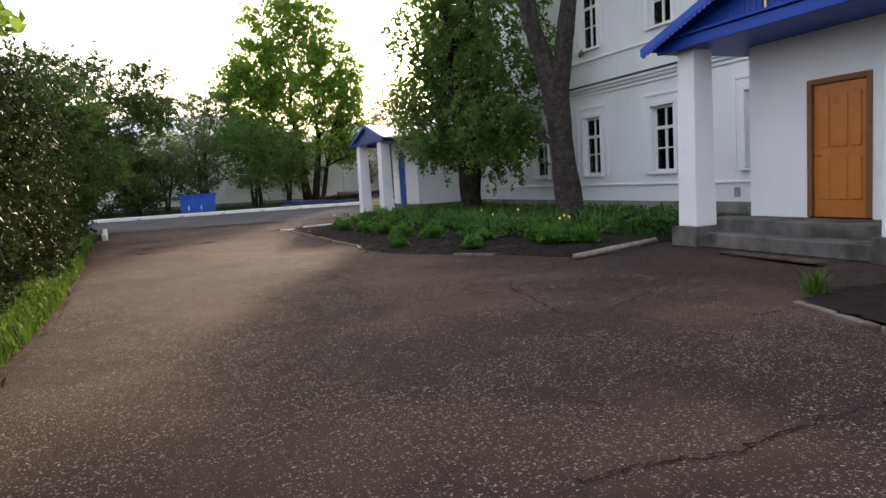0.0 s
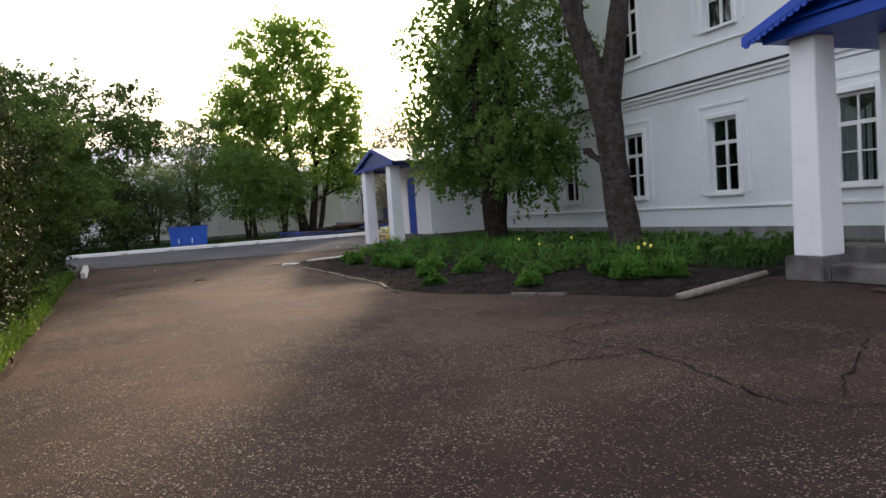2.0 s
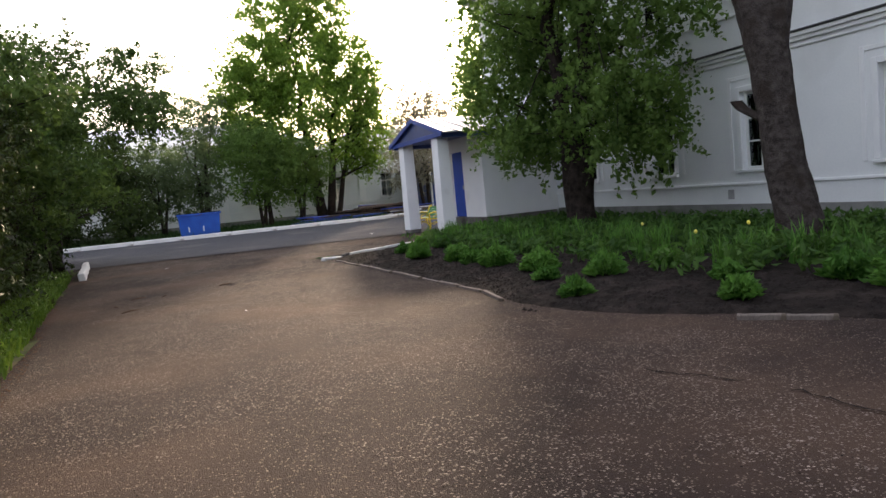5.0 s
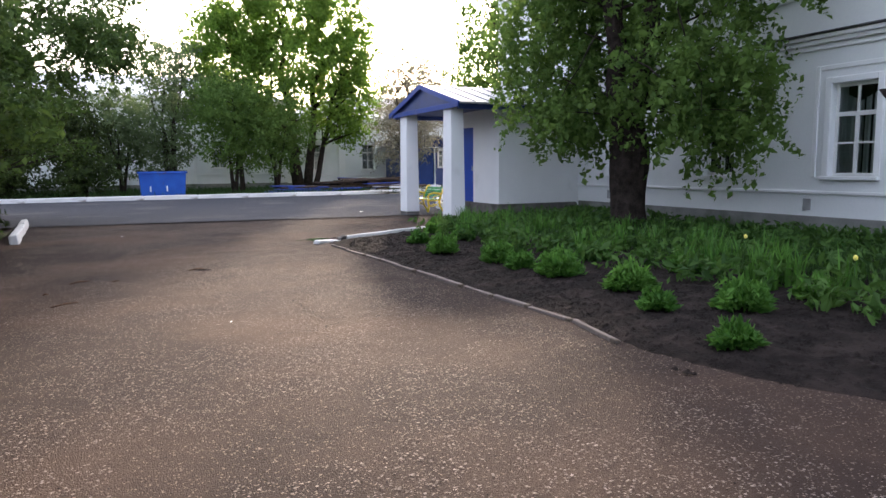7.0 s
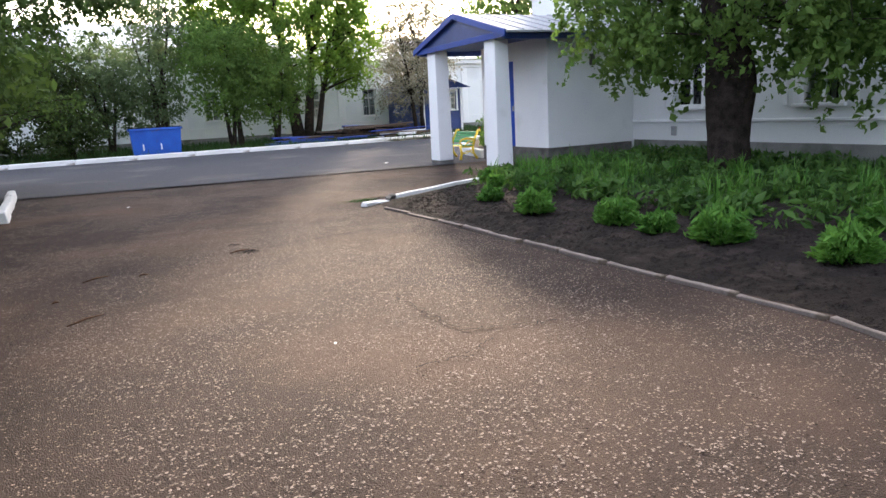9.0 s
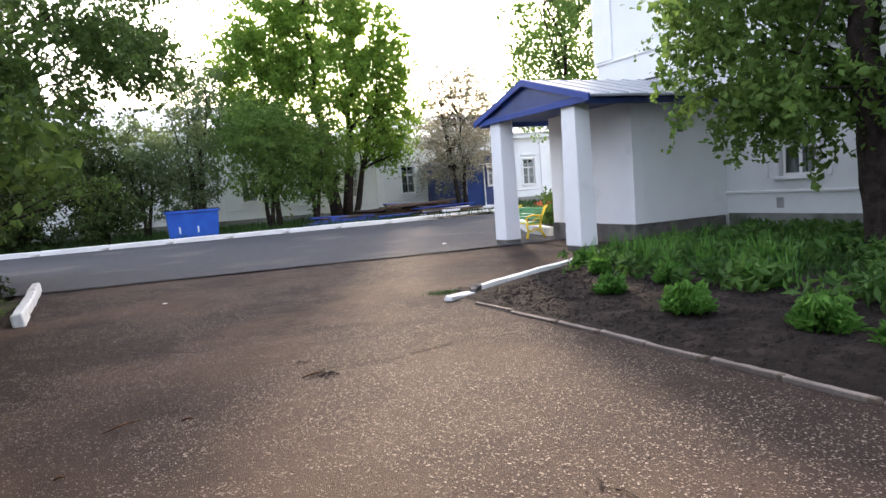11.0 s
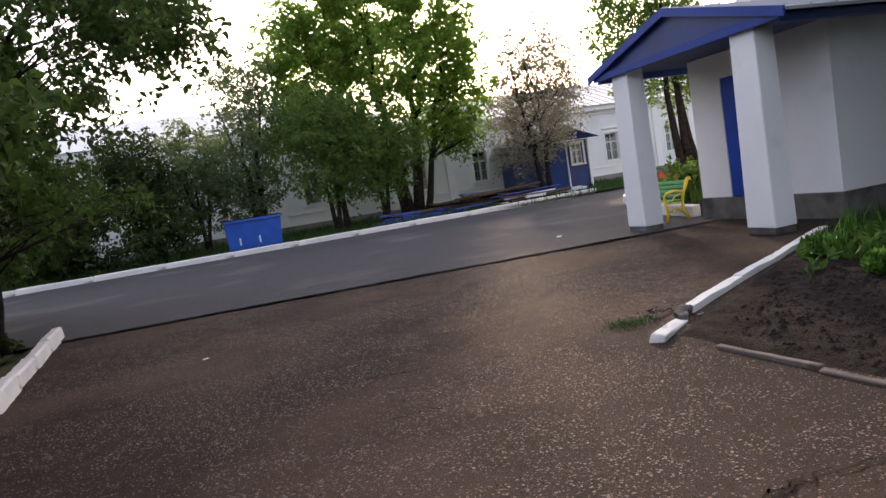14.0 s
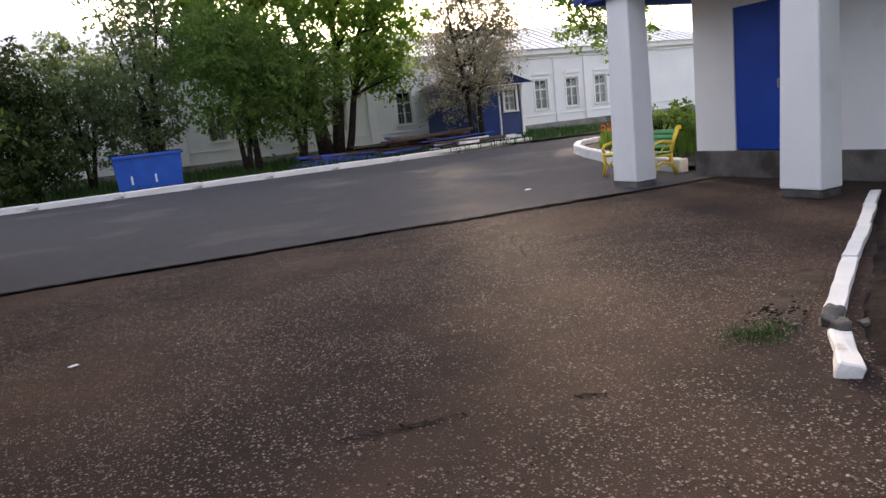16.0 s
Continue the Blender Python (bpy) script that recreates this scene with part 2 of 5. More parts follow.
M_CRACK = mat("crack_fill", (0.008, 0.006, 0.0055), (0.018, 0.014, 0.012), 6, 60, 0.95, 0.3, 0.1)
M_LOG = mat("grey_wood", (0.17, 0.145, 0.12), (0.34, 0.30, 0.26), 8, 60, 0.9, 0.5, 0.15, vary=0.15)
M_LUMB = mat("old_lumber", (0.04, 0.03, 0.025), (0.12, 0.09, 0.07), 6, 60, 0.9, 0.4, 0.15, vary=0.45)
M_YEL = mat("yellow_paint", (0.72, 0.52, 0.02), (0.85, 0.64, 0.05), 4, 50, 0.4, 0.08, 0.45)
M_GRN = mat("green_paint", (0.02, 0.20, 0.05), (0.04, 0.30, 0.08), 4, 50, 0.4, 0.08, 0.45)
M_YFLOW = mat("yellow_petals", (0.80, 0.68, 0.05), (0.90, 0.80, 0.25), 20, 60, 0.6, 0.0, 0.2)
M_RFLOW = mat("red_petals", (0.42, 0.06, 0.03), (0.6, 0.12, 0.06), 20, 60, 0.6, 0.0, 0.2)
M_PALEB = mat("pale_sheeting", (0.55, 0.57, 0.62), (0.75, 0.76, 0.80), 4, 30, 0.6, 0.2, 0.3)
M_BTARP = mat("blue_sheeting", (0.02, 0.05, 0.28), (0.06, 0.10, 0.42), 4, 30, 0.5, 0.2, 0.35)
M_GREY = mat("grey_metal", (0.28, 0.28, 0.29), (0.42, 0.42, 0.42), 4, 50, 0.5, 0.1, 0.4, metal=0.3)
M_DKMET = mat("dark_flashing", (0.035, 0.035, 0.036), (0.075, 0.074, 0.072), 3, 50, 0.6, 0.15, 0.3)
M_TWIG = mat("dry_leaf", (0.05, 0.026, 0.016), (0.12, 0.07, 0.04), 20, 80, 0.9, 0.2, 0.1)
M_CHIP = mat("stone_chip", (0.085, 0.066, 0.054), (0.29, 0.235, 0.20), 30, 90, 0.8, 0, 0.2, vary=0.6)
M_SAND = mat("washed_sand", (0.042, 0.030, 0.023), (0.09, 0.067, 0.050), 5, 60, 0.95, 0.6, 0.1, depth=0.02, stain=(0.03, 0.025, 0.02), stain_scale=3)
M_GLASS = glass_mat("window_glass")
L_LIME = leaf_mat("lime_leaves", (0.055, 0.11, 0.022), (0.17, 0.27, 0.06), 0.62)
L_MAPLE = leaf_mat("maple_leaves", (0.10, 0.19, 0.025), (0.24, 0.37, 0.055), 0.62)
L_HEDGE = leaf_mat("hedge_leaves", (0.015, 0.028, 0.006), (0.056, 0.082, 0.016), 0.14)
# darker copy of the hedge leaves: the hedge's inner shade put into the colour
L_HEDGE_SHADED = leaf_mat("shaded_hedge_leaves", (0.014, 0.018, 0.007), (0.035, 0.036, 0.014), 0.1)
L_SHRUB = leaf_mat("shrub_leaves", (0.055, 0.11, 0.022), (0.17, 0.27, 0.06), 0.58)
L_APPLE = leaf_mat("apple_leaves", (0.034, 0.068, 0.014), (0.11, 0.17, 0.036), 0.42)
L_GREY = leaf_mat("grey_green_leaves", (0.07, 0.11, 0.045), (0.19, 0.25, 0.11), 0.55)
L_PEONY = leaf_mat("peony_leaves", (0.04, 0.12, 0.018), (0.13, 0.28, 0.045), 0.45)
L_HERB = leaf_mat("herb_leaves", (0.026, 0.070, 0.014), (0.095, 0.185, 0.035), 0.4)
L_GRASS = leaf_mat("grass_blades", (0.016, 0.048, 0.010), (0.058, 0.12, 0.028), 0.4)
L_WEED = leaf_mat("roadside_weeds", (0.045, 0.10, 0.012), (0.13, 0.21, 0.03), 0.4)
L_BLOSS = leaf_mat("pink_blossom", (0.15, 0.16, 0.09), (0.37, 0.34, 0.27), 0.5)


# ---- building blocks ----
def box(bm, x0, y0, z0, x1, y1, z1):
    v = [bm.verts.new(p) for p in ((x0, y0, z0), (x1, y0, z0), (x1, y1, z0), (x0, y1, z0), (x0, y0, z1), (x1, y0, z1), (x1, y1, z1), (x0, y1, z1))]
    for f in ((3, 2, 1, 0), (4, 5, 6, 7), (0, 1, 5, 4), (1, 2, 6, 5), (2, 3, 7, 6), (3, 0, 4, 7)):
        bm.faces.new([v[i] for i in f])
    return v


def boxes(*rows, bevel=0.0, m=None):
    bm = bmesh.new()
    for r in rows:
        box(bm, min(r[0], r[3]), min(r[1], r[4]), min(r[2], r[5]), max(r[0], r[3]), max(r[1], r[4]), max(r[2], r[5]))
    if bevel:
        bmesh.ops.bevel(bm, geom=bm.edges[:], offset=bevel, segments=1, affect="EDGES")
    if m is not None:
        bm.transform(m)
    return bm


def prism(points, z0, z1, bevel=0.0):
    bm = bmesh.new()
    a = [bm.verts.new((x, y, z0)) for x, y in points]
    b = [bm.verts.new((x, y, z1)) for x, y in points]
    n = len(points)
    bm.faces.new(b); bm.faces.new(a[::-1])
    for i in range(n):
        bm.faces.new((a[i], a[(i + 1) % n], b[(i + 1) % n], b[i]))
    bmesh.ops.recalc_face_normals(bm, faces=bm.faces[:])
    if bevel:
        bmesh.ops.bevel(bm, geom=bm.edges[:], offset=bevel, segments=2, affect="EDGES")
    return bm


def mesh_of(name, bm, material, smooth=False):
    me = bpy.data.meshes.new(name)
    bm.to_mesh(me)
    bm.free()
    me.materials.append(material)
    if smooth:
        me.shade_smooth()
    return me


def raw_mesh(name, verts, faces, material, smooth=False):
    me = bpy.data.meshes.new(name)
    me.from_pydata([tuple(v) for v in np.asarray(verts).tolist()], [], np.asarray(faces).tolist() if not isinstance(faces, list) else faces)
    me.materials.append(material)
    if smooth:
        me.shade_smooth()
    return me


def thing(name, at, label="", category="", group="", kind=""):
    ob = new(name)
    ob.empty_display_size = 0.2
    ob.location = at
    return tagged(ob, label, category, group, kind)


def part(name, data, material, parent, label="", smooth=False):
    """One mesh object, in world coordinates, under a thing or a part."""
    me = mesh_of(name, data, material, smooth) if isinstance(data, bmesh.types.BMesh) else data
    ob = new(name, me)
    ob.parent = parent
    if parent.type == "EMPTY":
        ob.matrix_parent_inverse = Matrix.Translation(-parent.location)
    return tagged(ob, label)


def single(name, data, material, label="", category="", group="", kind="", smooth=False):
    me = mesh_of(name, data, material, smooth) if isinstance(data, bmesh.types.BMesh) else data
    return tagged(new(name, me), label, category, group, kind)


def tube_data(points, radii, sides=9, wob=0.0, rng=None):
    """A tapered tube through points; returns vertices and faces."""
    pts = [Vector(p) for p in points]
    vs, fs = [], []
    ref = Vector((0.3, 0.9, 0.1)).normalized()
    for i, p in enumerate(pts):
        d = (pts[min(i + 1, len(pts) - 1)] - pts[max(i - 1, 0)]).normalized()
        a = d.cross(ref)
        if a.length < 0.1:
            a = d.cross(Vector((1, 0, 0)))
        a.normalize()
        b = d.cross(a).normalized()
        for k in range(sides):
            ang = 2 * math.pi * k / sides
            r = radii[i] * (1 + (wob * (rng.random() - 0.5) * 2 if rng else 0))
            vs.append(p + (a * math.cos(ang) + b * math.sin(ang)) * r)
    for i in range(len(pts) - 1):
        for k in range(sides):
            fs.append((i * sides + k, i * sides + (k + 1) % sides, (i + 1) * sides + (k + 1) % sides, (i + 1) * sides + k))
    fs.append(tuple(range(sides))[::-1])
    fs.append(tuple((len(pts) - 1) * sides + k for k in range(sides)))
    return vs, fs


def tubes_mesh(name, specs, material, sides=9, wob=0.0, seed=1):
    rng = random.Random(seed)
    V, F = [], []
    for pts, rad in specs:
        v, f = tube_data(pts, rad, sides, wob, rng)
        F += [tuple(i + len(V) for i in q) for q in f]
        V += v
    me = bpy.data.meshes.new(name)
    me.from_pydata([tuple(v) for v in V], [], F)
    me.materials.append(material)
    me.shade_smooth()
    return me


def bark_mesh(name, specs, material, seed, sides=26, step=0.09, rough=0.055):
    """Trunks with furrowed bark: finely divided tapered tubes whose radius follows upright ridges."""
    V, F = [], []
    for k, (pts, rad) in enumerate(specs):
        P, R = [Vector(q) for q in pts], list(rad)
        rows = []
        for i in range(len(P) - 1):
            n = max(1, int((P[i + 1] - P[i]).length / step))
            a, d = P[max(i - 1, 0)], P[min(i + 2, len(P) - 1)]
            for j in range(n):
                u = j / n
                c = 0.5 * (2 * P[i] + (P[i + 1] - a) * u + (2 * a - 5 * P[i] + 4 * P[i + 1] - d) * u * u + (3 * P[i] - a - 3 * P[i + 1] + d) * u ** 3)
                rows.append((c, R[i] + (R[i + 1] - R[i]) * u))
        rows.append((P[-1], R[-1]))
        o = len(V)
        for c, r in rows:
            for j in range(sides):
                t = 2 * math.pi * j / sides
                w = noise.noise(Vector((math.cos(t) * 4.5 + k, math.sin(t) * 4.5 + seed, c.z * 1.6))) + 0.7 * noise.noise(Vector((math.cos(t) * 9, math.sin(t) * 9 + seed, c.z * 3.7)))
                b = noise.noise(Vector((math.cos(t) * 1.2, math.sin(t) * 1.2 + seed, c.z * 0.9)))
                q = r * (1 + rough * w * 1.6 + 0.09 * b)
                V.append((c.x + q * math.cos(t), c.y + q * math.sin(t), c.z))
        for i in range(len(rows) - 1):
            for j in range(sides):
                F.append((o + i * sides + j, o + i * sides + (j + 1) % sides, o + (i + 1) * sides + (j + 1) % sides, o + (i + 1) * sides + j))
        F.append(tuple(o + (len(rows) - 1) * sides + j for j in range(sides)))
    return raw_mesh(name, V, F, material)


def leaves_mesh(name, centres, size, material, seed, aspect=0.62, droop=0.35, spread=0.35):
    """Folded diamond leaves at the given centres, one island each."""
    g = np.random.default_rng(seed)
    n = len(centres)
    d = g.normal(size=(n, 3)); d[:, 2] -= droop
    d /= np.linalg.norm(d, axis=1)[:, None]
    u = g.normal(size=(n, 3)); u[:, 2] += 0.6
    s = np.cross(d, u); s /= np.linalg.norm(s, axis=1)[:, None] + 1e-9
    nn = np.cross(s, d)
    L = size * (1 + spread * g.normal(size=(n, 1))).clip(0.4, 1.8)
    W = L * aspect * 0.5
    c = np.asarray(centres)
    v = np.empty((n, 4, 3))
    v[:, 0] = c - d * L * 0.5
    v[:, 1] = c + s * W + nn * L * 0.12
    v[:, 2] = c + d * L * 0.5 - nn * L * 0.08
    v[:, 3] = c - s * W + nn * L * 0.12
    i = np.arange(n) * 4
    f = np.stack([np.stack([i, i + 1, i + 2], 1), np.stack([i, i + 2, i + 3], 1)], 1).reshape(-1, 3)
    me = bpy.data.meshes.new(name)
    me.vertices.add(n * 4); me.vertices.foreach_set("co", v.reshape(-1))
    me.loops.add(len(f) * 3); me.loops.foreach_set("vertex_index", f.reshape(-1).astype(np.int32))
    me.polygons.add(len(f)); me.polygons.foreach_set("loop_start", (np.arange(len(f)) * 3).astype(np.int32))
    me.polygons.foreach_set("loop_total", np.full(len(f), 3, np.int32))
    me.update(calc_edges=True)
    me.materials.append(material)
    return me


def clump_points(blobs, n, seed, clumps=60, tight=0.22, shell=0.55):
    """Leaf centres gathered in clumps over a set of ellipsoids (x, y, z, rx, ry, rz), with gaps between."""
    g = np.random.default_rng(seed)
    w = np.array([b[3] * b[4] + b[4] * b[5] + b[3] * b[5] for b in blobs]); w = w / w.sum()
    B = np.array(blobs, float)
    k = g.choice(len(B), clumps, p=w)
    d = g.normal(size=(clumps, 3)); d /= np.linalg.norm(d, axis=1)[:, None]
    r = shell + (1.08 - shell) * g.random((clumps, 1)) ** 0.7
    cc = B[k, :3] + d * r * B[k, 3:]
    cs = tight * B[k, 3:].mean(axis=1) * (0.6 + 0.8 * g.random(clumps))
    j = g.choice(clumps, n)
    return cc[j] + g.normal(size=(n, 3)) * cs[j][:, None] * np.array([1, 1, 0.75])


def spray_points(blobs, n, seed, length, per=24, hang=0.3, thin=0.16):
    """Leaf centres strung along short drooping shoots that stand out of a set of ellipsoids."""
    g = np.random.default_rng(seed)
    B = np.array(blobs, float)
    w = B[:, 3] * B[:, 4] + B[:, 4] * B[:, 5] + B[:, 3] * B[:, 5]
    k = g.choice(len(B), max(1, n // per), p=w / w.sum())
    m = len(k)
    d = g.normal(size=(m, 3)); d /= np.linalg.norm(d, axis=1)[:, None]
    root = B[k, :3] + d * B[k, 3:] * (0.25 + 0.68 * g.random((m, 1)) ** 0.6)
    way = d + 0.55 * g.normal(size=(m, 3)); way[:, 2] = way[:, 2] * 0.6 - hang
    way /= np.linalg.norm(way, axis=1)[:, None]
    L = length * (0.5 + 0.9 * g.random((m, 1)))
    j = g.choice(m, n)
    u = g.random((n, 1))
    c = root[j] + way[j] * L[j] * u + g.normal(size=(n, 3)) * thin * length * (0.35 + 0.65 * np.sin(np.pi * u))
    c[:, 2] -= (hang * 0.35 * length * u * u)[:, 0]
    return c


def blades_mesh(name, xy, z, h, w, material, seed, lean=0.35):
    """Upright pointed blades, two segments each."""
    g = np.random.default_rng(seed)
    n = len(xy)
    a = g.random(n) * 2 * np.pi
    s = np.stack([np.cos(a), np.sin(a), np.zeros(n)], 1)
    t = np.stack([-np.sin(a), np.cos(a), np.zeros(n)], 1) * (lean * (0.3 + g.random((n, 1))))
    H = (h * (0.5 + 0.9 * g.random((n, 1))))
    b = np.concatenate([xy, np.broadcast_to(np.asarray(z).reshape(-1, 1), (n, 1))], 1)
    up = np.array([0, 0, 1.0])
    v = np.empty((n, 5, 3))
    v[:, 0] = b - s * w; v[:, 1] = b + s * w
    m = b + up * H * 0.6 + t * H * 0.35
    v[:, 2] = m + s * w * 0.75; v[:, 3] = m - s * w * 0.75
    v[:, 4] = b + up * H + t * H
    i = np.arange(n) * 5
    f = np.stack([np.stack([i, i + 1, i + 2], 1), np.stack([i, i + 2, i + 3], 1), np.stack([i + 3, i + 2, i + 4], 1)], 1).reshape(-1, 3)
    return raw_mesh(name, v.reshape(-1, 3), f, material)


def inside(poly, x, y):
    x, y = np.asarray(x, float), np.asarray(y, float)
    r = np.zeros(x.shape, bool)
    n = len(poly)
    for i in range(n):
        (xa, ya), (xb, yb) = poly[i], poly[(i + 1) % n]
        c = ((ya > y) != (yb > y)) & (x < (xb - xa) * (y - ya) / (yb - ya + 1e-12) + xa)
        r ^= c
    return r


def scatter(poly, n, seed):
    g = np.random.default_rng(seed)
    P = np.array(poly)
    lo, hi = P.min(0), P.max(0)
    out = np.zeros((0, 2))
    while len(out) < n:
        q = lo + (hi - lo) * g.random((n * 2, 2))
        out = np.concatenate([out, q[inside(poly, q[:, 0], q[:, 1])]])
    return out[:n]


def holed_wall(x0, x1, z0, z1, holes, y0, y1, m):
    """A wall along x from y0 (outside) to y1, with openings (xa, xb, za, zb) cut through, moved by m."""
    xs = sorted({x0, x1, *[h[0] for h in holes], *[h[1] for h in holes]})
    zs = sorted({z0, z1, *[h[2] for h in holes], *[h[3] for h in holes]})
    bm = bmesh.new()
    vc = {}

    def V(x, y, z):
        k = (round(x, 4), y, round(z, 4))
        if k not in vc:
            vc[k] = bm.verts.new((x, y, z))
        return vc[k]
    solid = {}
    for i in range(len(xs) - 1):
        for j in range(len(zs) - 1):
            cx, cz = (xs[i] + xs[i + 1]) / 2, (zs[j] + zs[j + 1]) / 2
            solid[i, j] = not any(h[0] < cx < h[1] and h[2] < cz < h[3] for h in holes)
    for (i, j), s in solid.items():
        if not s:
            continue
        a, b, c, d = xs[i], xs[i + 1], zs[j], zs[j + 1]
        bm.faces.new((V(a, y0, c), V(b, y0, c), V(b, y0, d), V(a, y0, d)))
        bm.faces.new((V(b, y1, c), V(a, y1, c), V(a, y1, d), V(b, y1, d)))
        for (di, dj, p, q) in ((-1, 0, (a, c), (a, d)), (1, 0, (b, d), (b, c)), (0, -1, (b, c), (a, c)), (0, 1, (a, d), (b, d))):
            if not solid.get((i + di, j + dj), False):
                bm.faces.new((V(p[0], y0, p[1]), V(q[0], y0, q[1]), V(q[0], y1, q[1]), V(p[0], y1, p[1])))
    bmesh.ops.recalc_face_normals(bm, faces=bm.faces[:])
    bm.transform(m)
    return bm


WIN = {}


def window(parent, m, w, h, style="main"):
    """A casement in its opening, centred on local x, sill at local z 0, outside towards local -y: frame, panes, curtain, sill, architrave."""
    key = (w, h, style)
    if key not in WIN:
        d = 0.12
        f, t = 0.07, 0.05
        zt, zl = h * 0.67, h * 0.36
        rows = [(-w / 2, d, 0, -w / 2 + f, d + t, h), (w / 2 - f, d, 0, w / 2, d + t, h), (-w / 2 + f, d, 0, w / 2 - f, d + t, f), (-w / 2 + f, d, h - f, w / 2 - f, d + t, h),
                (-w / 2 + f, d - 0.006, zt - 0.045, w / 2 - f, d + t, zt + 0.045), (-0.04, d - 0.004, f, 0.04, d + t, zt - 0.045), (-0.022, d - 0.002, zt + 0.045, 0.022, d + t, h - f)]
        rows += [(-w / 2 + f, d, zl - 0.02, -0.04, d + t, zl + 0.02)]
        rows += [(0.04, d, zl - 0.02, w / 2 - f, d + t, zl + 0.02)]
        WIN[key] = {"frame": mesh_of("window", boxes(*rows, bevel=0.004), M_FRAME)}
        panes = []
        for xa, xb in ((-w / 2 + f, -0.03), (0.03, w / 2 - f)):
            for za, zb in ((f, zl - 0.015), (zl + 0.015, zt - 0.04), (zt + 0.04, h - f)):
                panes.append(mesh_of("pane", boxes((xa, d + 0.022, za, xb, d + 0.028, zb)), M_GLASS))
        WIN[key]["panes"] = panes
        sill = boxes((-w / 2 - 0.13, -0.10, -0.07, w / 2 + 0.13, 0.11, 0.0), bevel=0.008)
        WIN[key]["sill"] = mesh_of("window_sill", sill, M_TRIMW)
        a = 0.13
        arch = [(-w / 2 - a, -0.045, 0, -w / 2, 0.0, h + a), (w / 2, -0.045, 0, w / 2 + a, 0.0, h + a), (-w / 2, -0.045, h, w / 2, 0.0, h + a)]
        if style != "far":
            e, g = a + 0.15, a + 0.25
            arch += [(-w / 2 - g, -0.03, -0.02, -w / 2 - e, 0.0, h + g), (w / 2 + e, -0.03, -0.02, w / 2 + g, 0.0, h + g), (-w / 2 - e, -0.03, h + e, w / 2 + e, 0.0, h + g)]
        else:
            arch += [(-w / 2 - a - 0.06, -0.10, h + a + 0.14, w / 2 + a + 0.06, 0.0, h + a + 0.24), (-w / 2 - 0.02, -0.06, h + a + 0.24, w / 2 + 0.02, 0.0, h + a + 0.32)]
        WIN[key]["arch"] = mesh_of("architrave", boxes(*arch, bevel=0.012), M_TRIMW)
        bm = bmesh.new()
        n = 36
        top = []
        for i in range(n + 1):
            x = -w / 2 - 0.05 + (w + 0.1) * i / n
            yy = d + 0.085 + 0.018 * math.sin(i * 1.9) + 0.008 * math.sin(i * 0.7)
            cut = 0.80 + 0.13 * abs(x) / (w / 2)
            top.append((bm.verts.new((x, yy, 0.02)), bm.verts.new((x * 0.98, yy + 0.01, h * min(cut, 0.93)))))
        for i in range(n):
            if i % 6 != 2:
                bm.faces.new((top[i][0], top[i + 1][0], top[i + 1][1], top[i][1]))
        bmesh.ops.solidify(bm, geom=bm.faces[:], thickness=0.003)
        WIN[key]["curtain"] = mesh_of("curtain", bm, M_CURT)
    W = WIN[key]
    fr = new("window", W["frame"])
    fr.parent = parent
    fr.matrix_parent_inverse = Matrix.Translation(-parent.location)
    fr.matrix_basis = m
    for nm, me in (("window_sill", W["sill"]), ("architrave", W["arch"]), ("curtain", W["curtain"])):
        o = new(nm, me)
        o.parent = fr
    for me in W["panes"]:
        o = new("pane", me)
        o.parent = fr
        o.visible_shadow = False
    return fr
# ---- ground, road, kerbs ----
def sheet(name, poly, z, cell, material, amp=0.0, seed=0, rise=None, label="", kind="structure", category=""):
    """A ground surface over a polygon, gently uneven."""
    P = np.array(poly)
    lo, hi = P.min(0), P.max(0)
    nx, ny = int((hi[0] - lo[0]) / cell) + 2, int((hi[1] - lo[1]) / cell) + 2
    X, Y = np.meshgrid(lo[0] + np.arange(nx) * cell, lo[1] + np.arange(ny) * cell, indexing="ij")
    keep = inside(poly, X[:-1, :-1] + cell / 2, Y[:-1, :-1] + cell / 2)
    V = []
    for x, y in zip(X.ravel(), Y.ravel()):
        q = noise.noise(Vector((x * 0.6 + seed, y * 0.6, 0.3))) * amp + noise.noise(Vector((x * 3.1, y * 3.1 + seed, 1.7))) * amp * 0.5
        V.append((x, y, z + q + (rise(x, y) if rise else 0)))
    idx = np.arange(nx * ny).reshape(nx, ny)
    i, j = np.nonzero(keep)
    F = np.stack([idx[i, j], idx[i + 1, j], idx[i + 1, j + 1], idx[i, j + 1]], 1)
    bm = bmesh.new()
    me = bpy.data.meshes.new(name)
    me.from_pydata(V, [], F.tolist())
    bm.from_mesh(me)
    bmesh.ops.delete(bm, geom=[v for v in bm.verts if not v.link_faces], context="VERTS")
    bm.to_mesh(me); bm.free()
    me.materials.append(material)
    me.shade_smooth()
    return single(name, me, None, label, category, kind=kind)


single("ground", boxes((-300, -200, -0.5, 300, 400, -0.06)), M_TURF, "rough turf and soil reaching into the distance", "ground", kind="structure")
YARD = [(-1.15, -14), (14.2, -14), (14.2, 31.9), (-2.3, 33.0), (-2.0, 27), (-1.3, 15), (-1.1, 8)]
sheet("pavement", YARD, 0.0, 0.25, M_ASPH, 0.008, 3, None, "worn brown asphalt yard with stone chips and dusty patches", category="pavement")
ROADP = [(-40, 31.5), (40, 31.5), (40, 47.5), (-40, 47.5)]
road = sheet("road", ROADP, 0.024, 0.5, M_ROAD, 0.005, 9, None, "smoother grey asphalt road with a ragged edge", category="road")


def road_edge(x):
    """The road's near edge runs slightly askew to the kerb."""
    return 31.5 - 0.122 * (min(max(x, -25), 9.2) + 1.7)


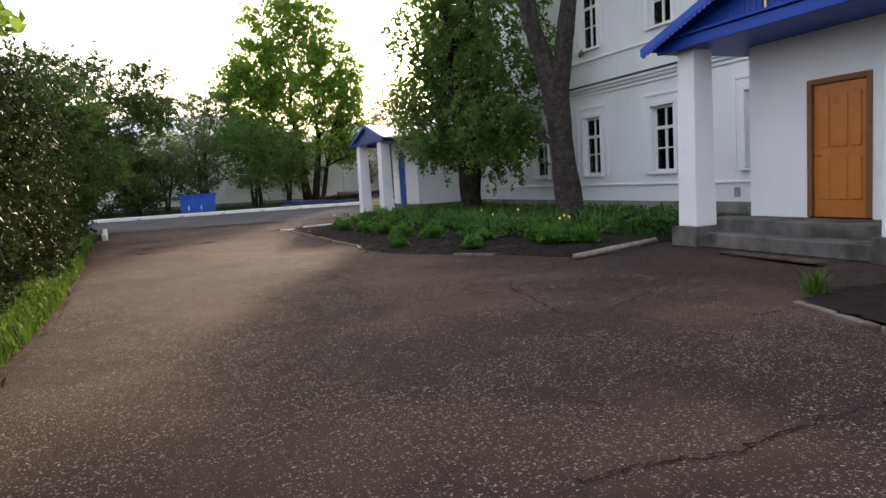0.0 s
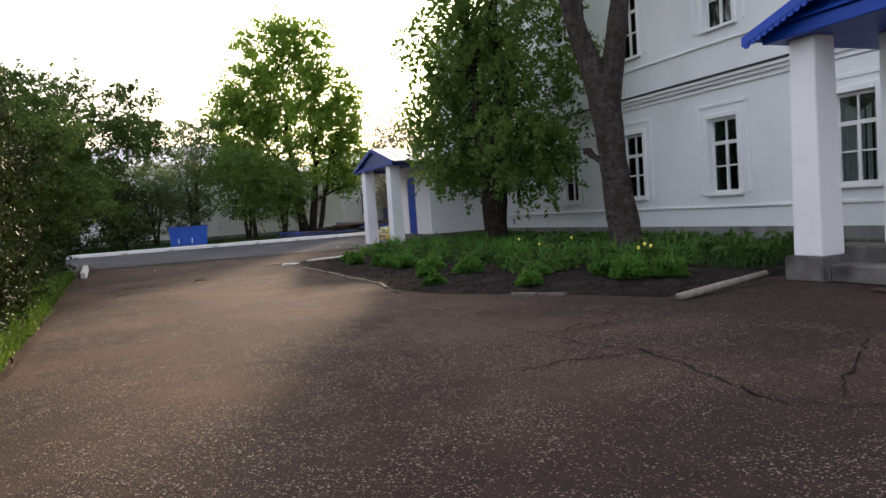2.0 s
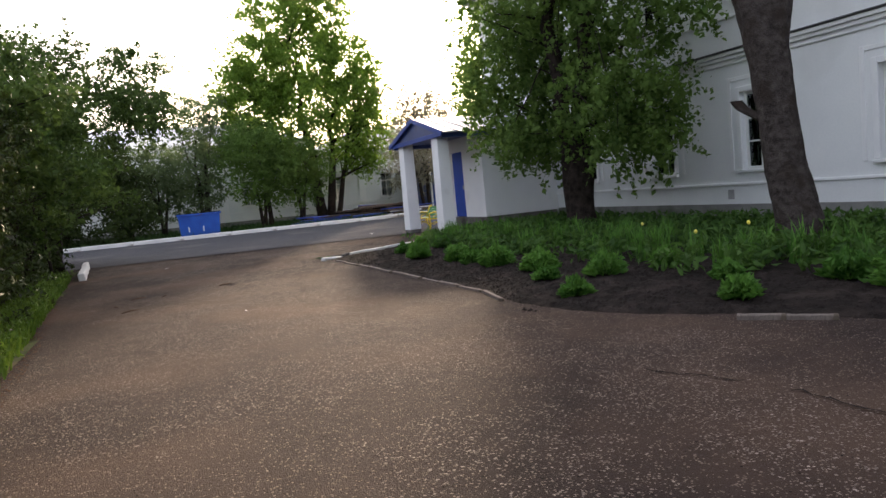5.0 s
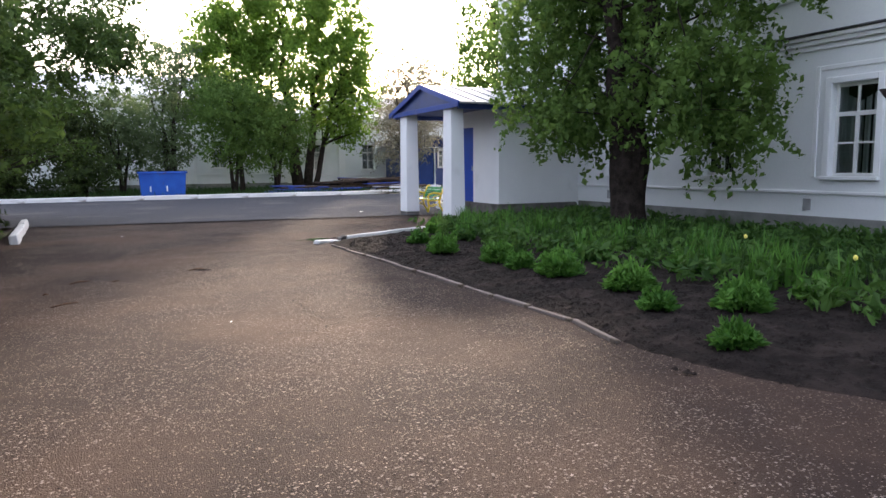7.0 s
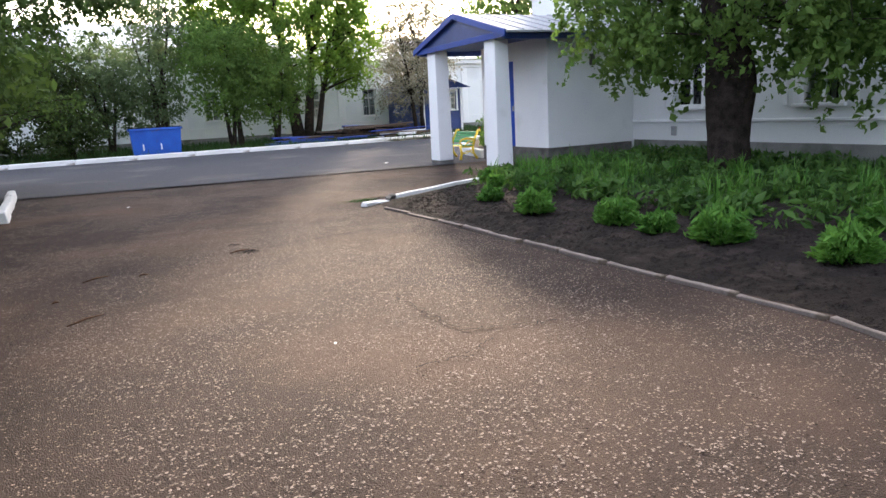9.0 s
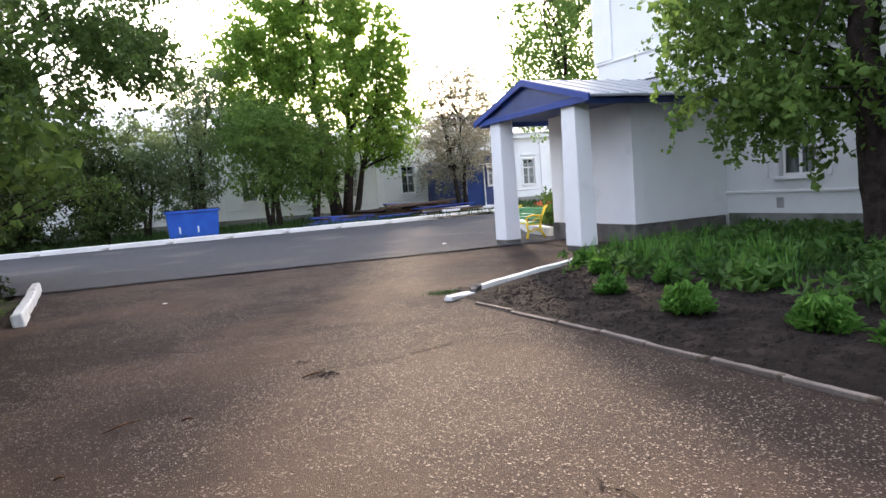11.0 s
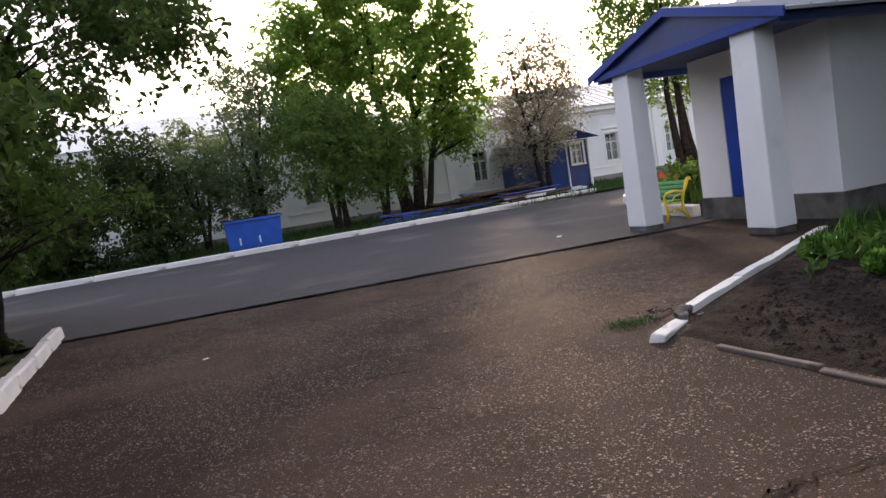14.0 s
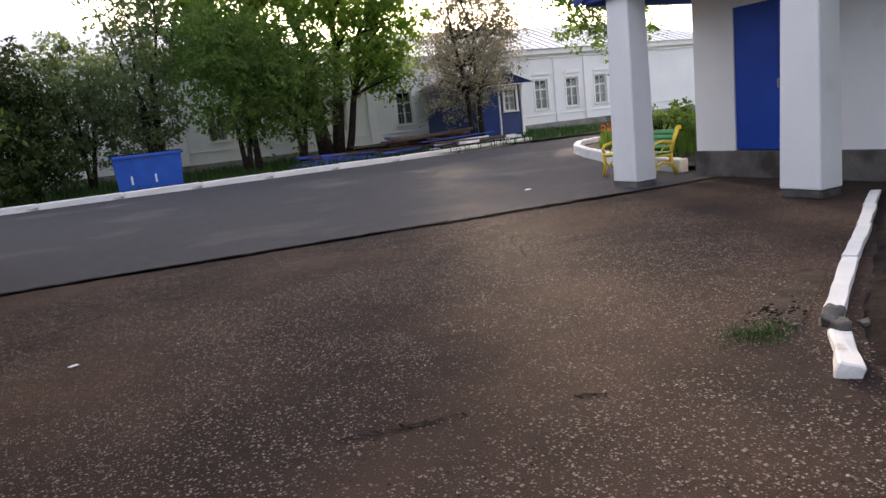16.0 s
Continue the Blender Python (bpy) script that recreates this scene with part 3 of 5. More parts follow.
for q in road.data.vertices:
    k = max(0.0, (47.5 - q.co.y) / 16)
    q.co.y += (road_edge(q.co.x) - 31.5) * k
    if k > 0.99:
        q.co.y += 0.05 * noise.noise(Vector((q.co.x * 1.3, 0.4, 2.0)))

BED = [(4.32, 23.7), (4.47, 21.2), (4.58, 17.5), (4.62, 15.2), (4.42, 14.1), (4.60, 13.1), (5.0, 12.2), (5.5, 11.6), (6.12, 10.68), (6.82, 9.35), (9.0, 9.8), (9.3, 9.9), (13.55, 9.9), (13.55, 27.2), (9.7, 26.85), (4.95, 24.15)]


def edge_gap(x, y, poly=BED):
    """Distance from a point to the bed's outline."""
    best = 99.0
    for (xa, ya), (xb, yb) in zip(poly, poly[1:] + poly[:1]):
        dx, dy = xb - xa, yb - ya
        u = max(0, min(1, ((x - xa) * dx + (y - ya) * dy) / (dx * dx + dy * dy)))
        best = min(best, math.hypot(x - xa - u * dx, y - ya - u * dy))
    return best


def bed_rise(x, y):
    d = edge_gap(x, y)
    k = min(1, d / 0.22)
    clod = noise.noise(Vector((x * 9, y * 9, 2.2))) * 0.022 + noise.noise(Vector((x * 4, y * 4, 5.2))) * 0.03
    return -0.045 + 0.065 * k + 0.08 * min(1, d / 1.6) + 0.06 * min(1, max(0, (x - 7.0) / 4)) + clod * min(1, d / 0.3)


sheet("flower_bed", BED, 0.0, 0.07, M_EARTH, 0.0, 5, bed_rise, "dark dug soil of a flower bed", category="flower bed")
VERGE = [(-40, 47.7), (40, 47.7), (40, 59.4), (-40, 59.4)]
sheet("verge", VERGE, 0.10, 0.8, M_TURF, 0.04, 6, None, "grass verge between kerb and far building", category="verge")
LEFTV = [(-1.15, -14), (-1.1, 8), (-1.3, 15), (-2.0, 27), (-2.3, 31.2), (-14, 31.2), (-14, -14)]
sheet("hedge_strip", LEFTV, 0.03, 0.4, M_TURF, 0.04, 8, None, "earth strip under the hedge", category="verge")
BED2 = [(6.33, 4.3), (5.75, 2.7), (5.15, 1.0), (9.0, 1.0), (9.0, 4.0), (7.2, 4.68)]
sheet("soil_patch", BED2, 0.02, 0.1, M_EARTH, 0.05, 11, lambda x, y: 0.05, "small dug soil patch beside the entrance", category="flower bed")


def kerb_run(name, pts, w, h, z, material, seg, seed, label, group, jitter=0.012, tilt=3.0, soften=0.14):
    """Kerb stones laid end to end along a polyline: a thing of separate stones."""
    rng = random.Random(seed)
    th = thing(name, (pts[0][0], pts[0][1], z), label, "kerb", group, "structure")
    kb = boxes((-0.5, -w / 2, 0, 0.5, w / 2, h), bevel=min(w, h) * soften)
    bmesh.ops.subdivide_edges(kb, edges=[e for e in kb.edges if abs(e.verts[0].co.x - e.verts[1].co.x) > 0.6], cuts=5, use_grid_fill=True)
    for q in kb.verts:
        q.co += noise.noise_vector(Vector((q.co.x * 7, q.co.y * 20 + seed, q.co.z * 20))) * min(w, h) * 0.10
    me = mesh_of("kerb_stone", kb, material)
    for (xa, ya), (xb, yb) in zip(pts, pts[1:]):
        L = math.hypot(xb - xa, yb - ya)
        n = max(1, round(L / seg))
        for i in range(n):
            u = (i + 0.5) / n
            o = new("kerb_stone", me)
            o.parent = th
            o.matrix_parent_inverse = Matrix.Translation(-th.location)
            m = pose(xa + (xb - xa) * u + rng.uniform(-1, 1) * jitter, ya + (yb - ya) * u + rng.uniform(-1, 1) * jitter, z + rng.uniform(-0.5, 0.3) * jitter,
                     rng.uniform(-tilt, tilt), rng.uniform(-0.6, 0.6), math.degrees(math.atan2(yb - ya, xb - xa)) + rng.uniform(-1, 1))
            o.matrix_basis = m @ Matrix.Diagonal((L / n * (0.985 if seg < 2 else 0.999), 1, 1, 1))
    return th


kerb_run("road_kerb", [(-40, 47.6), (12.0, 47.6), (18.2, 48.4), (19.4, 48.9)], 0.2, 0.26, -0.02, M_KERB, 2.6, 4, "long whitewashed concrete kerb along the road", "", 0.004, 0.5)
kerb_run("bed_kerb", [(5.02, 24.26), (7.7, 25.72), (9.7, 26.82)], 0.12, 0.2, -0.135, M_KERB, 1.5, 5, "whitewashed kerb bordering the flower bed", "bed edging", 0.003, 1.0, 0.05)
kerb_run("bed_edging", [(4.38, 23.1), (4.48, 21.2), (4.58, 17.5), (4.64, 15.2), (4.45, 14.3)], 0.06, 0.13, -0.095, M_STONE, 0.8, 6, "low bare concrete edging beside the flower bed soil", "bed edging", 0.028, 9)
kerb_run("bed_edging", [(5.55, 11.35), (6.15, 10.7)], 0.08, 0.10, -0.04, M_STONE, 0.5, 16, "sunken bare concrete edging stones", "bed edging", 0.02, 8)
kerb_run("yard_kerb", [(-1.58, 26.8), (-1.75, 29.2), (-1.96, 32.2)], 0.17, 0.25, -0.05, M_KERB, 1.3, 7, "leaning whitewashed kerb at the hedge's end", "", 0.03, 9)
kerb_run("patch_kerb", [(6.33, 4.33), (5.89, 3.15), (5.5, 2.1)], 0.085, 0.11, -0.05, M_STONE, 0.9, 8, "bare concrete kerb round the soil patch", "", 0.02, 5)
kb = boxes((-0.40, -0.065, 0, 0.36, 0.065, 0.17), bevel=0.012)
bmesh.ops.subdivide_edges(kb, edges=kb.edges[:], cuts=3, use_grid_fill=True)
for q in kb.verts:
    q.co += noise.noise_vector(q.co * 11) * 0.02
kb.transform(pose(4.50, 23.86, -0.125, 10, 5, 37))
single("broken_kerb_stone", kb, M_KERB, "chipped whitewashed kerb stone broken off the bed kerb", "kerb stone")
for i, (x, y, w, a) in enumerate(((4.94, 24.22, 0.10, 20), (4.87, 24.12, 0.075, 65), (4.72, 24.30, 0.045, 10), (5.03, 24.04, 0.05, 40))):
    b = boxes((-w, -w * 0.55, 0, w, w * 0.55, w * 0.9), bevel=w * 0.12)
    bmesh.ops.subdivide_edges(b, edges=b.edges[:], cuts=2, use_grid_fill=True)
    for q in b.verts:
        q.co += noise.noise_vector(q.co * 12 + Vector((i, 0, 0))) * w * 0.35
    b.transform(pose(x, y, -0.015, 12 - 9 * i, 7 * i - 8, a))
    single("concrete_lump", b, M_CONC, "broken grey lump of concrete by the kerb", "rubble", "kerb rubble")

# cracks and the joint of the two surfaces


def crack(points, seed, width=0.012, steps=14, z=0.013):
    rng = random.Random(seed)
    P = []
    for (xa, ya), (xb, yb) in zip(points, points[1:]):
        for i in range(steps):
            u = i / steps
            P.append((xa + (xb - xa) * u + rng.gauss(0, 0.024), ya + (yb - ya) * u + rng.gauss(0, 0.024)))
    P.append(points[-1])
    vs, fs = [], []
    for i, (x, y) in enumerate(P):
        xa, ya = P[max(i - 1, 0)]
        xb, yb = P[min(i + 1, len(P) - 1)]
        d = math.hypot(xb - xa, yb - ya) or 1
        nx, ny = -(yb - ya) / d, (xb - xa) / d
        w = width * rng.choice((0.4, 0.6, 0.9, 1.25))
        vs += [(x + nx * w, y + ny * w, z), (x - nx * w, y - ny * w, z)]
        if i:
            k = 2 * i
            fs.append((k - 2, k - 1, k + 1, k))
    return vs, fs


def cracks(name, lines, material, label, z=0.013, width=0.0095):
    V, F = [], []
    for i, ln in enumerate(lines):
        v, f = crack(ln, 100 + i, width, z=z)
        F += [tuple(q + len(V) for q in t) for t in f]
        V += v
    return single(name, raw_mesh(name, V, F, material), None, label, "crack", kind="stuff")


cracks("asphalt_cracks", [
    [(4.55, 7.15), (4.22, 5.27), (4.74, 4.86), (4.73, 4.20), (4.80, 3.59)],
    [(5.52, 4.17), (5.82, 4.18), (6.24, 4.22)],
    [(2.16, 2.02), (2.60, 2.00), (3.11, 1.92), (3.57, 1.98), (4.41, 2.04)],
    [(4.57, 5.18), (6.29, 6.18)],
    [(4.49, 8.33), (6.08, 9.26)],
    [(4.29, 8.25), (4.88, 8.39), (6.26, 8.84)],
    [(4.15, 9.58), (4.26, 8.41), (4.33, 7.64), (4.56, 7.07), (4.61, 6.48)],
    [(3.26, 7.07), (3.80, 7.20), (4.66, 6.98)],
    [(4.07, 9.85), (3.78, 10.54)],
    [(2.34, 17.61), (2.34, 17.08), (2.42, 16.50), (2.72, 16.40), (3.08, 16.28)],
    [(1.75, 16.01), (2.18, 16.02), (2.48, 16.23)],
    [(1.62, 20.96), (1.84, 20.97), (2.28, 20.94), (2.71, 21.04), (3.15, 21.14), (3.87, 21.03)],
    [(0.02, 23.17), (0.50, 22.83), (0.79, 22.65)],
    [(1.73, 23.47), (2.31, 23.40)],
    [(1.77, 24.71), (2.10, 24.60), (2.43, 24.53)],
    [(2.97, 24.36), (3.13, 24.27)],
    [(0.01, 28.57), (0.37, 28.54), (0.71, 28.88)],
    [(5.74, 29.64), (4.57, 26.90)],
    [(1.61, 21.08), (2.46, 21.05), (3.19, 21.17)]], M_CRACK, "thin branching cracks in the worn asphalt")

cracks("road_joint", [[(x, road_edge(x) - 0.015 + 0.02 * math.sin(x * 1.7)) for x in (-12, -6, -3, -1, 1, 2.5, 4, 5.5, 7, 8.6)]], M_CRACK, "ragged dark joint where the road surfacing meets the yard", 0.034, 0.034)

# ---- main building ----
FX = 13.63
MB = pose(FX, 0, 0, 0, 0, -90)
main = thing("main_building", (FX, 10, 0), "long two-storey limewashed building with moulded window surrounds", "building")
LOWY = [25.3, 21.7, 18.4, 14.98, 11.55, 4.6, 1.2, -2.2, -5.6, -9.0]
UPY = [28.75, 25.3, 21.85, 18.4, 14.98, 11.55, 8.1, 4.6, 1.2, -2.2, -5.6, -9.0]
WW, WH, UH = 0.93, 1.85, 1.95
LZ, UZ = 1.33, 5.38
holes = [(-y - WW / 2, -y + WW / 2, LZ, LZ + WH) for y in LOWY] + [(-y - WW / 2, -y + WW / 2, UZ, UZ + UH) for y in UPY]
part("wall", holed_wall(-32.2, 12.0, 0.0, 9.0, holes, 0.0, 0.5, MB), M_WALL, main)
part("wall", boxes((FX + 0.5, 31.7, 0, 27, 32.2, 9), (26.5, -12, 0, 27, 31.7, 9), (FX + 0.5, -12, 0, 26.5, -11.5, 9)), M_WALL, main)
# added lining behind the windows, painted dark for the rooms' shade
part("dark_lining", boxes((15.6, -11.4, 0.02, 15.7, 31.6, 8.9), (FX + 0.52, -11.4, 4.3, 15.6, 31.6, 4.5), (FX + 0.52, -11.4, 0.3, 15.6, 31.6, 0.4)), M_DARK, main)
part("plinth", boxes((FX - 0.07, -12, 0, FX, 27.2, 0.5), (FX - 0.07, 30.8, 0, FX, 32.27, 0.5), (FX, 32.2, 0, 27, 32.27, 0.5), bevel=0.01), M_PLINTH, main, "weathered grey rendered plinth")


def band(z0, z1, out, nm, material):
    part(nm, boxes((FX - out, -12, z0, FX, 32.2 + out, z1), (FX, 32.2, z0, 27, 32.2 + out, z1), bevel=0.012), material, main)


band(0.96, 1.03, 0.045, "ledge", M_TRIMW)
band(3.88, 3.94, 0.05, "string_course", M_TRIMW)
band(4.00, 4.09, 0.09, "string_course", M_TRIMW)
band(4.09, 4.18, 0.16, "string_course", M_TRIMW)
band(4.18, 4.225, 0.21, "flashing", M_DKMET)
band(4.98, 5.05, 0.05, "ledge", M_TRIMW)
band(8.3, 8.45, 0.10, "cornice", M_TRIMW)
band(8.6, 9.0, 0.35, "cornice", M_TRIMW)
part("pilaster", boxes((FX - 0.06, 31.4, 5.06, FX, 32.26, 8.28), (FX - 0.06, 31.4, 1.04, FX, 32.26, 4.1), bevel=0.01), M_TRIMW, main)
bm = bmesh.new()
rv = [bm.verts.new(p) for p in ((13.1, -12.4, 9.02), (27.5, -12.4, 9.02), (27.5, 32.8, 9.02), (13.1, 32.8, 9.02), (20.3, -6, 12), (20.3, 26, 12))]
for f in ((0, 1, 4), (1, 2, 5, 4), (2, 3, 5), (3, 0, 4, 5), (3, 2, 1, 0)):
    bm.faces.new([rv[i] for i in f])
part("roof", bm, M_TINB, main)
for y in LOWY:
    window(main, MB @ pose(-y, 0, LZ), WW, WH)
for y in UPY:
    window(main, MB @ pose(-y, 0, UZ), WW, UH, "upper")
for y in (25.75, 19.3, 12.3):
    part("vent", boxes((FX - 0.03, y - 0.09, 0.62, FX - 0.001, y + 0.09, 0.86), bevel=0.006), M_GREY, main, "small grey metal wall vent")


# ---- porches ----
def gable_roof(parent, x0, x1, yc, half, ze, zp, thick, m_top, m_under, name="roof"):
    bm = bmesh.new()
    for s in (-1, 1):
        a = [(x0, yc + s * half, ze), (x1, yc + s * half, ze), (x1, yc, zp), (x0, yc, zp)]
        v = [bm.verts.new(p) for p in a] + [bm.verts.new((x, y, z + thick)) for x, y, z in a]
        for f in ((0, 1, 2, 3), (7, 6, 5, 4), (0, 4, 5, 1), (1, 5, 6, 2), (3, 2, 6, 7), (0, 3, 7, 4)):
            bm.faces.new([v[i] for i in f])
    bmesh.ops.recalc_face_normals(bm, faces=bm.faces[:])
    part(name, bm, m_top, parent)
    n = 9
    for s in (-1, 1):
        rows = []
        for i in range(n + 1):
            x = x0 + (x1 - x0) * i / n
            rows.append((x - 0.012, 0, 0, x + 0.012, math.hypot(half, zp - ze), 0.03))
        b = boxes(*rows)
        ang = math.degrees(math.atan2(zp - ze, half))
        b.transform(Matrix.Translation((0, yc + s * half, ze + thick)) @ (pose(0, 0, 0, ang, 0, 0) if s < 0 else Matrix.Diagonal((1, -1, 1, 1)) @ pose(0, 0, 0, ang, 0, 0)))
        bmesh.ops.recalc_face_normals(b, faces=b.faces[:])
        tagged(part("roof_seam", b, m_top, parent), kind="stuff")


def rake(parent, x, yc, half, ze, zp, hgt, t, material, name):
    """Sloping boards along a gable's two edges."""
    for s in (-1, 1):
        bm = bmesh.new()
        v = []
        for dx in (0, t):
            v.append([bm.verts.new(p) for p in ((x + dx, yc + s * half, ze), (x + dx, yc, zp), (x + dx, yc, zp + hgt), (x + dx, yc + s * half, ze + hgt))])
        a, b = v
        bm.faces.new(a); bm.faces.new(b[::-1])
        for i in range(4):
            bm.faces.new((a[i], a[(i + 1) % 4], b[(i + 1) % 4], b[i]))
        bmesh.ops.recalc_face_normals(bm, faces=bm.faces[:])
        part(name, bm, material, parent)


def gable(parent, x, t, yc, half, ze, zp, material):
    bm = bmesh.new()
    a = [bm.verts.new((x, *p)) for p in ((yc - half, ze), (yc + half, ze), (yc, zp))]
    b = [bm.verts.new((x + t, *p)) for p in ((yc - half, ze), (yc + half, ze), (yc, zp))]
    bm.faces.new(a); bm.faces.new(b[::-1])
    for i in range(3):
        bm.faces.new((a[i], a[(i + 1) % 3], b[(i + 1) % 3], b[i]))
    bmesh.ops.recalc_face_normals(bm, faces=bm.faces[:])
    part("gable", bm, material, parent)


def column(parent, x0, x1, y0, y1, z0, z1, taper=0.02, base_out=0.0, base_z=0.0):
    bm = prism([(x0, y0), (x1, y0), (x1, y1), (x0, y1)], z0, z1, 0.012)
    cx, cy = (x0 + x1) / 2, (y0 + y1) / 2
    for v in bm.verts:
        k = 1 - taper * (v.co.z - z0) / (z1 - z0) / (x1 - x0) * 2
        v.co.x, v.co.y = cx + (v.co.x - cx) * k, cy + (v.co.y - cy) * k
    part("column", bm, M_PORCH, parent)
    if z0 > 0:
        o = base_out
        bm = prism([(x0 - o, y0 - o), (x1 + o, y0 - o), (x1 + o, y1 + o), (x0 - o, y1 + o)], base_z, z0 - 0.004, 0.015)
        part("column_base", bm, M_CONC, parent, "rough grey concrete base")


# blue-doored porch
pb = thing("side_porch", (10.2, 29.0, 0), "white rendered porch with square columns and dark blue gable roof", "porch")
VX, VY0, VY1, VZ = 10.75, 27.3, 30.7, 3.55
DY0, DY1, DZ0, DZ1 = 28.93, 29.84, 0.47, 2.82
MV = pose(VX, 0, 0, 0, 0, -90)
part("wall", holed_wall(-VY1, -VY0, 0.46, VZ, [(-DY1, -DY0, 0.46, DZ1)], 0.0, 0.3, MV), M_PORCH, pb)
part("wall", boxes((VX + 0.302, VY0, 0.46, FX - 0.004, VY0 + 0.3, VZ)), M_PORCH, pb)
part("wall", boxes((VX + 0.302, VY1 - 0.3, 0.46, FX - 0.004, VY1, VZ)), M_PORCH, pb)
part("plinth", boxes((VX - 0.03, VY0 - 0.03, 0, FX - 0.08, VY1 + 0.03, 0.455), bevel=0.012), M_CONC, pb, "bare grey concrete plinth")
bd = part("door", boxes((VX + 0.02, DY0 + 0.004, DZ0, VX + 0.08, DY1 - 0.004, DZ1 - 0.004), bevel=0.006), M_BLUE, pb, "bright blue painted door")
part("door_panel", boxes((VX + 0.015, DY0 + 0.09, DZ0 + 0.12, VX + 0.0195, DY1 - 0.09, DZ1 - 0.12), bevel=0.002), M_BLUE, bd)
part("handle", boxes((VX - 0.03, DY0 + 0.04, 1.45, VX + 0.0195, DY0 + 0.07, 1.6), bevel=0.006), M_GREY, bd, "grey metal handle")
column(pb, 9.1, 9.55, 30.5, 31.1, 0.12, 3.3, 0.03, -0.01)
column(pb, 9.1, 9.55, 27.15, 27.75, 0.12, 3.3, 0.03, -0.01)
PH, PE, PP = 2.5, 3.34, 4.02
gable_roof(pb, 9.03, FX - 0.05, 29.1, PH + 0.12, PE - 0.03, PP, 0.05, M_TINB, M_NAVY)
gable(pb, 9.10, 0.05, 29.1, PH - 0.1, PE + 0.04, PP - 0.04, M_NAVY)
rake(pb, 8.98, 29.1, PH + 0.14, PE - 0.12, PP - 0.08, 0.15, 0.045, M_PBLUE, "bargeboard")
part("beam", boxes((9.035, 29.1 - PH, PE - 0.12, 9.085, 29.1 + PH, PE + 0.03), bevel=0.01), M_PBLUE, pb, "blue painted front beam")
part("beam", boxes((9.10, 31.42, PE - 0.16, FX - 0.1, 31.56, PE - 0.02), bevel=0.01), M_NAVY, pb)
part("beam", boxes((9.10, 26.64, PE - 0.16, FX - 0.1, 26.78, PE - 0.02), bevel=0.01), M_NAVY, pb)
part("soffit", boxes((9.10, 26.8, PE - 0.03, FX - 0.1, 31.4, PE)), M_NAVY, pb, "dark blue boarded ceiling")
part("outlet_box", boxes((12.1, VY0 - 0.06, 2.55, 12.26, VY0 - 0.002, 2.85), bevel=0.01), M_DKMET, pb, "small dark wall box")

# orange-doored porch
pa = thing("entrance_porch", (10.2, 7.15, 0), "white entrance porch with bright blue scalloped gable roof", "porch")
AX, AY0, AY1, AZ = 10.42, 5.55, 8.82, 3.72
EY0, EY1, EZ0, EZ1 = 6.5, 7.62, 0.50, 2.72
MA = pose(AX, 0, 0, 0, 0, -90)
part("wall", holed_wall(-AY1, -AY0, 0.48, AZ, [(-EY1, -EY0, 0.48, EZ1)], 0.0, 0.3, MA), M_PORCH, pa)
part("wall", boxes((AX + 0.302, AY0, 0.48, FX - 0.004, AY0 + 0.3, AZ)), M_PORCH, pa)
part("wall", boxes((AX + 0.302, AY1 - 0.3, 0.48, FX - 0.004, AY1, AZ)), M_PORCH, pa)
part("plinth", boxes((AX + 0.002, AY0 - 0.02, 0, FX - 0.08, AY1 + 0.02, 0.475), bevel=0.01), M_CONC, pa)
part("step", boxes((9.78, 5.0, 0, AX, 9.35, 0.47), bevel=0.015), M_CONC, pa, "worn concrete landing")
part("step", boxes((9.3, 5.66, 0, 9.776, 8.86, 0.25), bevel=0.02), M_CONC, pa, "worn concrete step")
fr = part("door_frame", boxes((AX - 0.03, EY0, EZ0, AX + 0.12, EY0 + 0.09, EZ1), (AX - 0.03, EY1 - 0.09, EZ0, AX + 0.12, EY1, EZ1), (AX - 0.03, EY0 + 0.09, EZ1 - 0.09, AX + 0.12, EY1 - 0.09, EZ1), bevel=0.008), M_DOORFR, pa, "brown varnished door frame")
dr = part("door", boxes((AX + 0.03, EY0 + 0.094, EZ0, AX + 0.08, EY1 - 0.094, EZ1 - 0.094)), M_DOOR, pa, "orange-brown varnished panelled door")
ym = (EY0 + EY1) / 2
for ya, yb in ((EY0 + 0.19, ym - 0.19), (ym - 0.13, ym + 0.13), (ym + 0.19, EY1 - 0.19)):
    for za, zb in ((0.78, 1.45), (1.62, 2.46)):
        part("door_panel", boxes((AX + 0.012, ya, za, AX + 0.029, yb, zb), bevel=0.009), M_DOOR, dr)
part("door_handle", tubes_mesh("door_handle", [([(AX + 0.03, EY1 - 0.17, 1.5), (AX - 0.03, EY1 - 0.17, 1.5), (AX - 0.035, EY1 - 0.28, 1.5)], [0.012, 0.012, 0.01])], M_GREY, 6), None, dr, "dark metal handle")
for ya, yb in ((8.95, 9.42), (5.08, 5.55)):
    column(pa, 9.27, 9.74, ya, yb, 0.36, 3.5, 0.03, 0.09)
AH, AE, AP, AC = 2.55, 3.55, 4.42, 7.14
gable_roof(pa, 8.82, FX - 0.05, AC, AH + 0.06, AE, AP, 0.05, M_BLUE, M_BLUE)
gable(pa, 9.14, 0.05, AC, AH - 0.1, AE + 0.02, AP - 0.03, M_BLUE)
rake(pa, 8.79, AC, AH + 0.08, AE - 0.07, AP - 0.07, 0.13, 0.04, M_BLUE, "bargeboard")
part("beam", boxes((9.05, AC - AH + 0.05, AE - 0.07, 9.16, AC + AH - 0.05, AE + 0.12), bevel=0.012), M_BLUE, pa)
part("beam", boxes((9.0, AC - AH + 0.05, AE + 0.13, 9.13, AC + AH - 0.4, AE + 0.18), bevel=0.01), M_BLUE, pa)
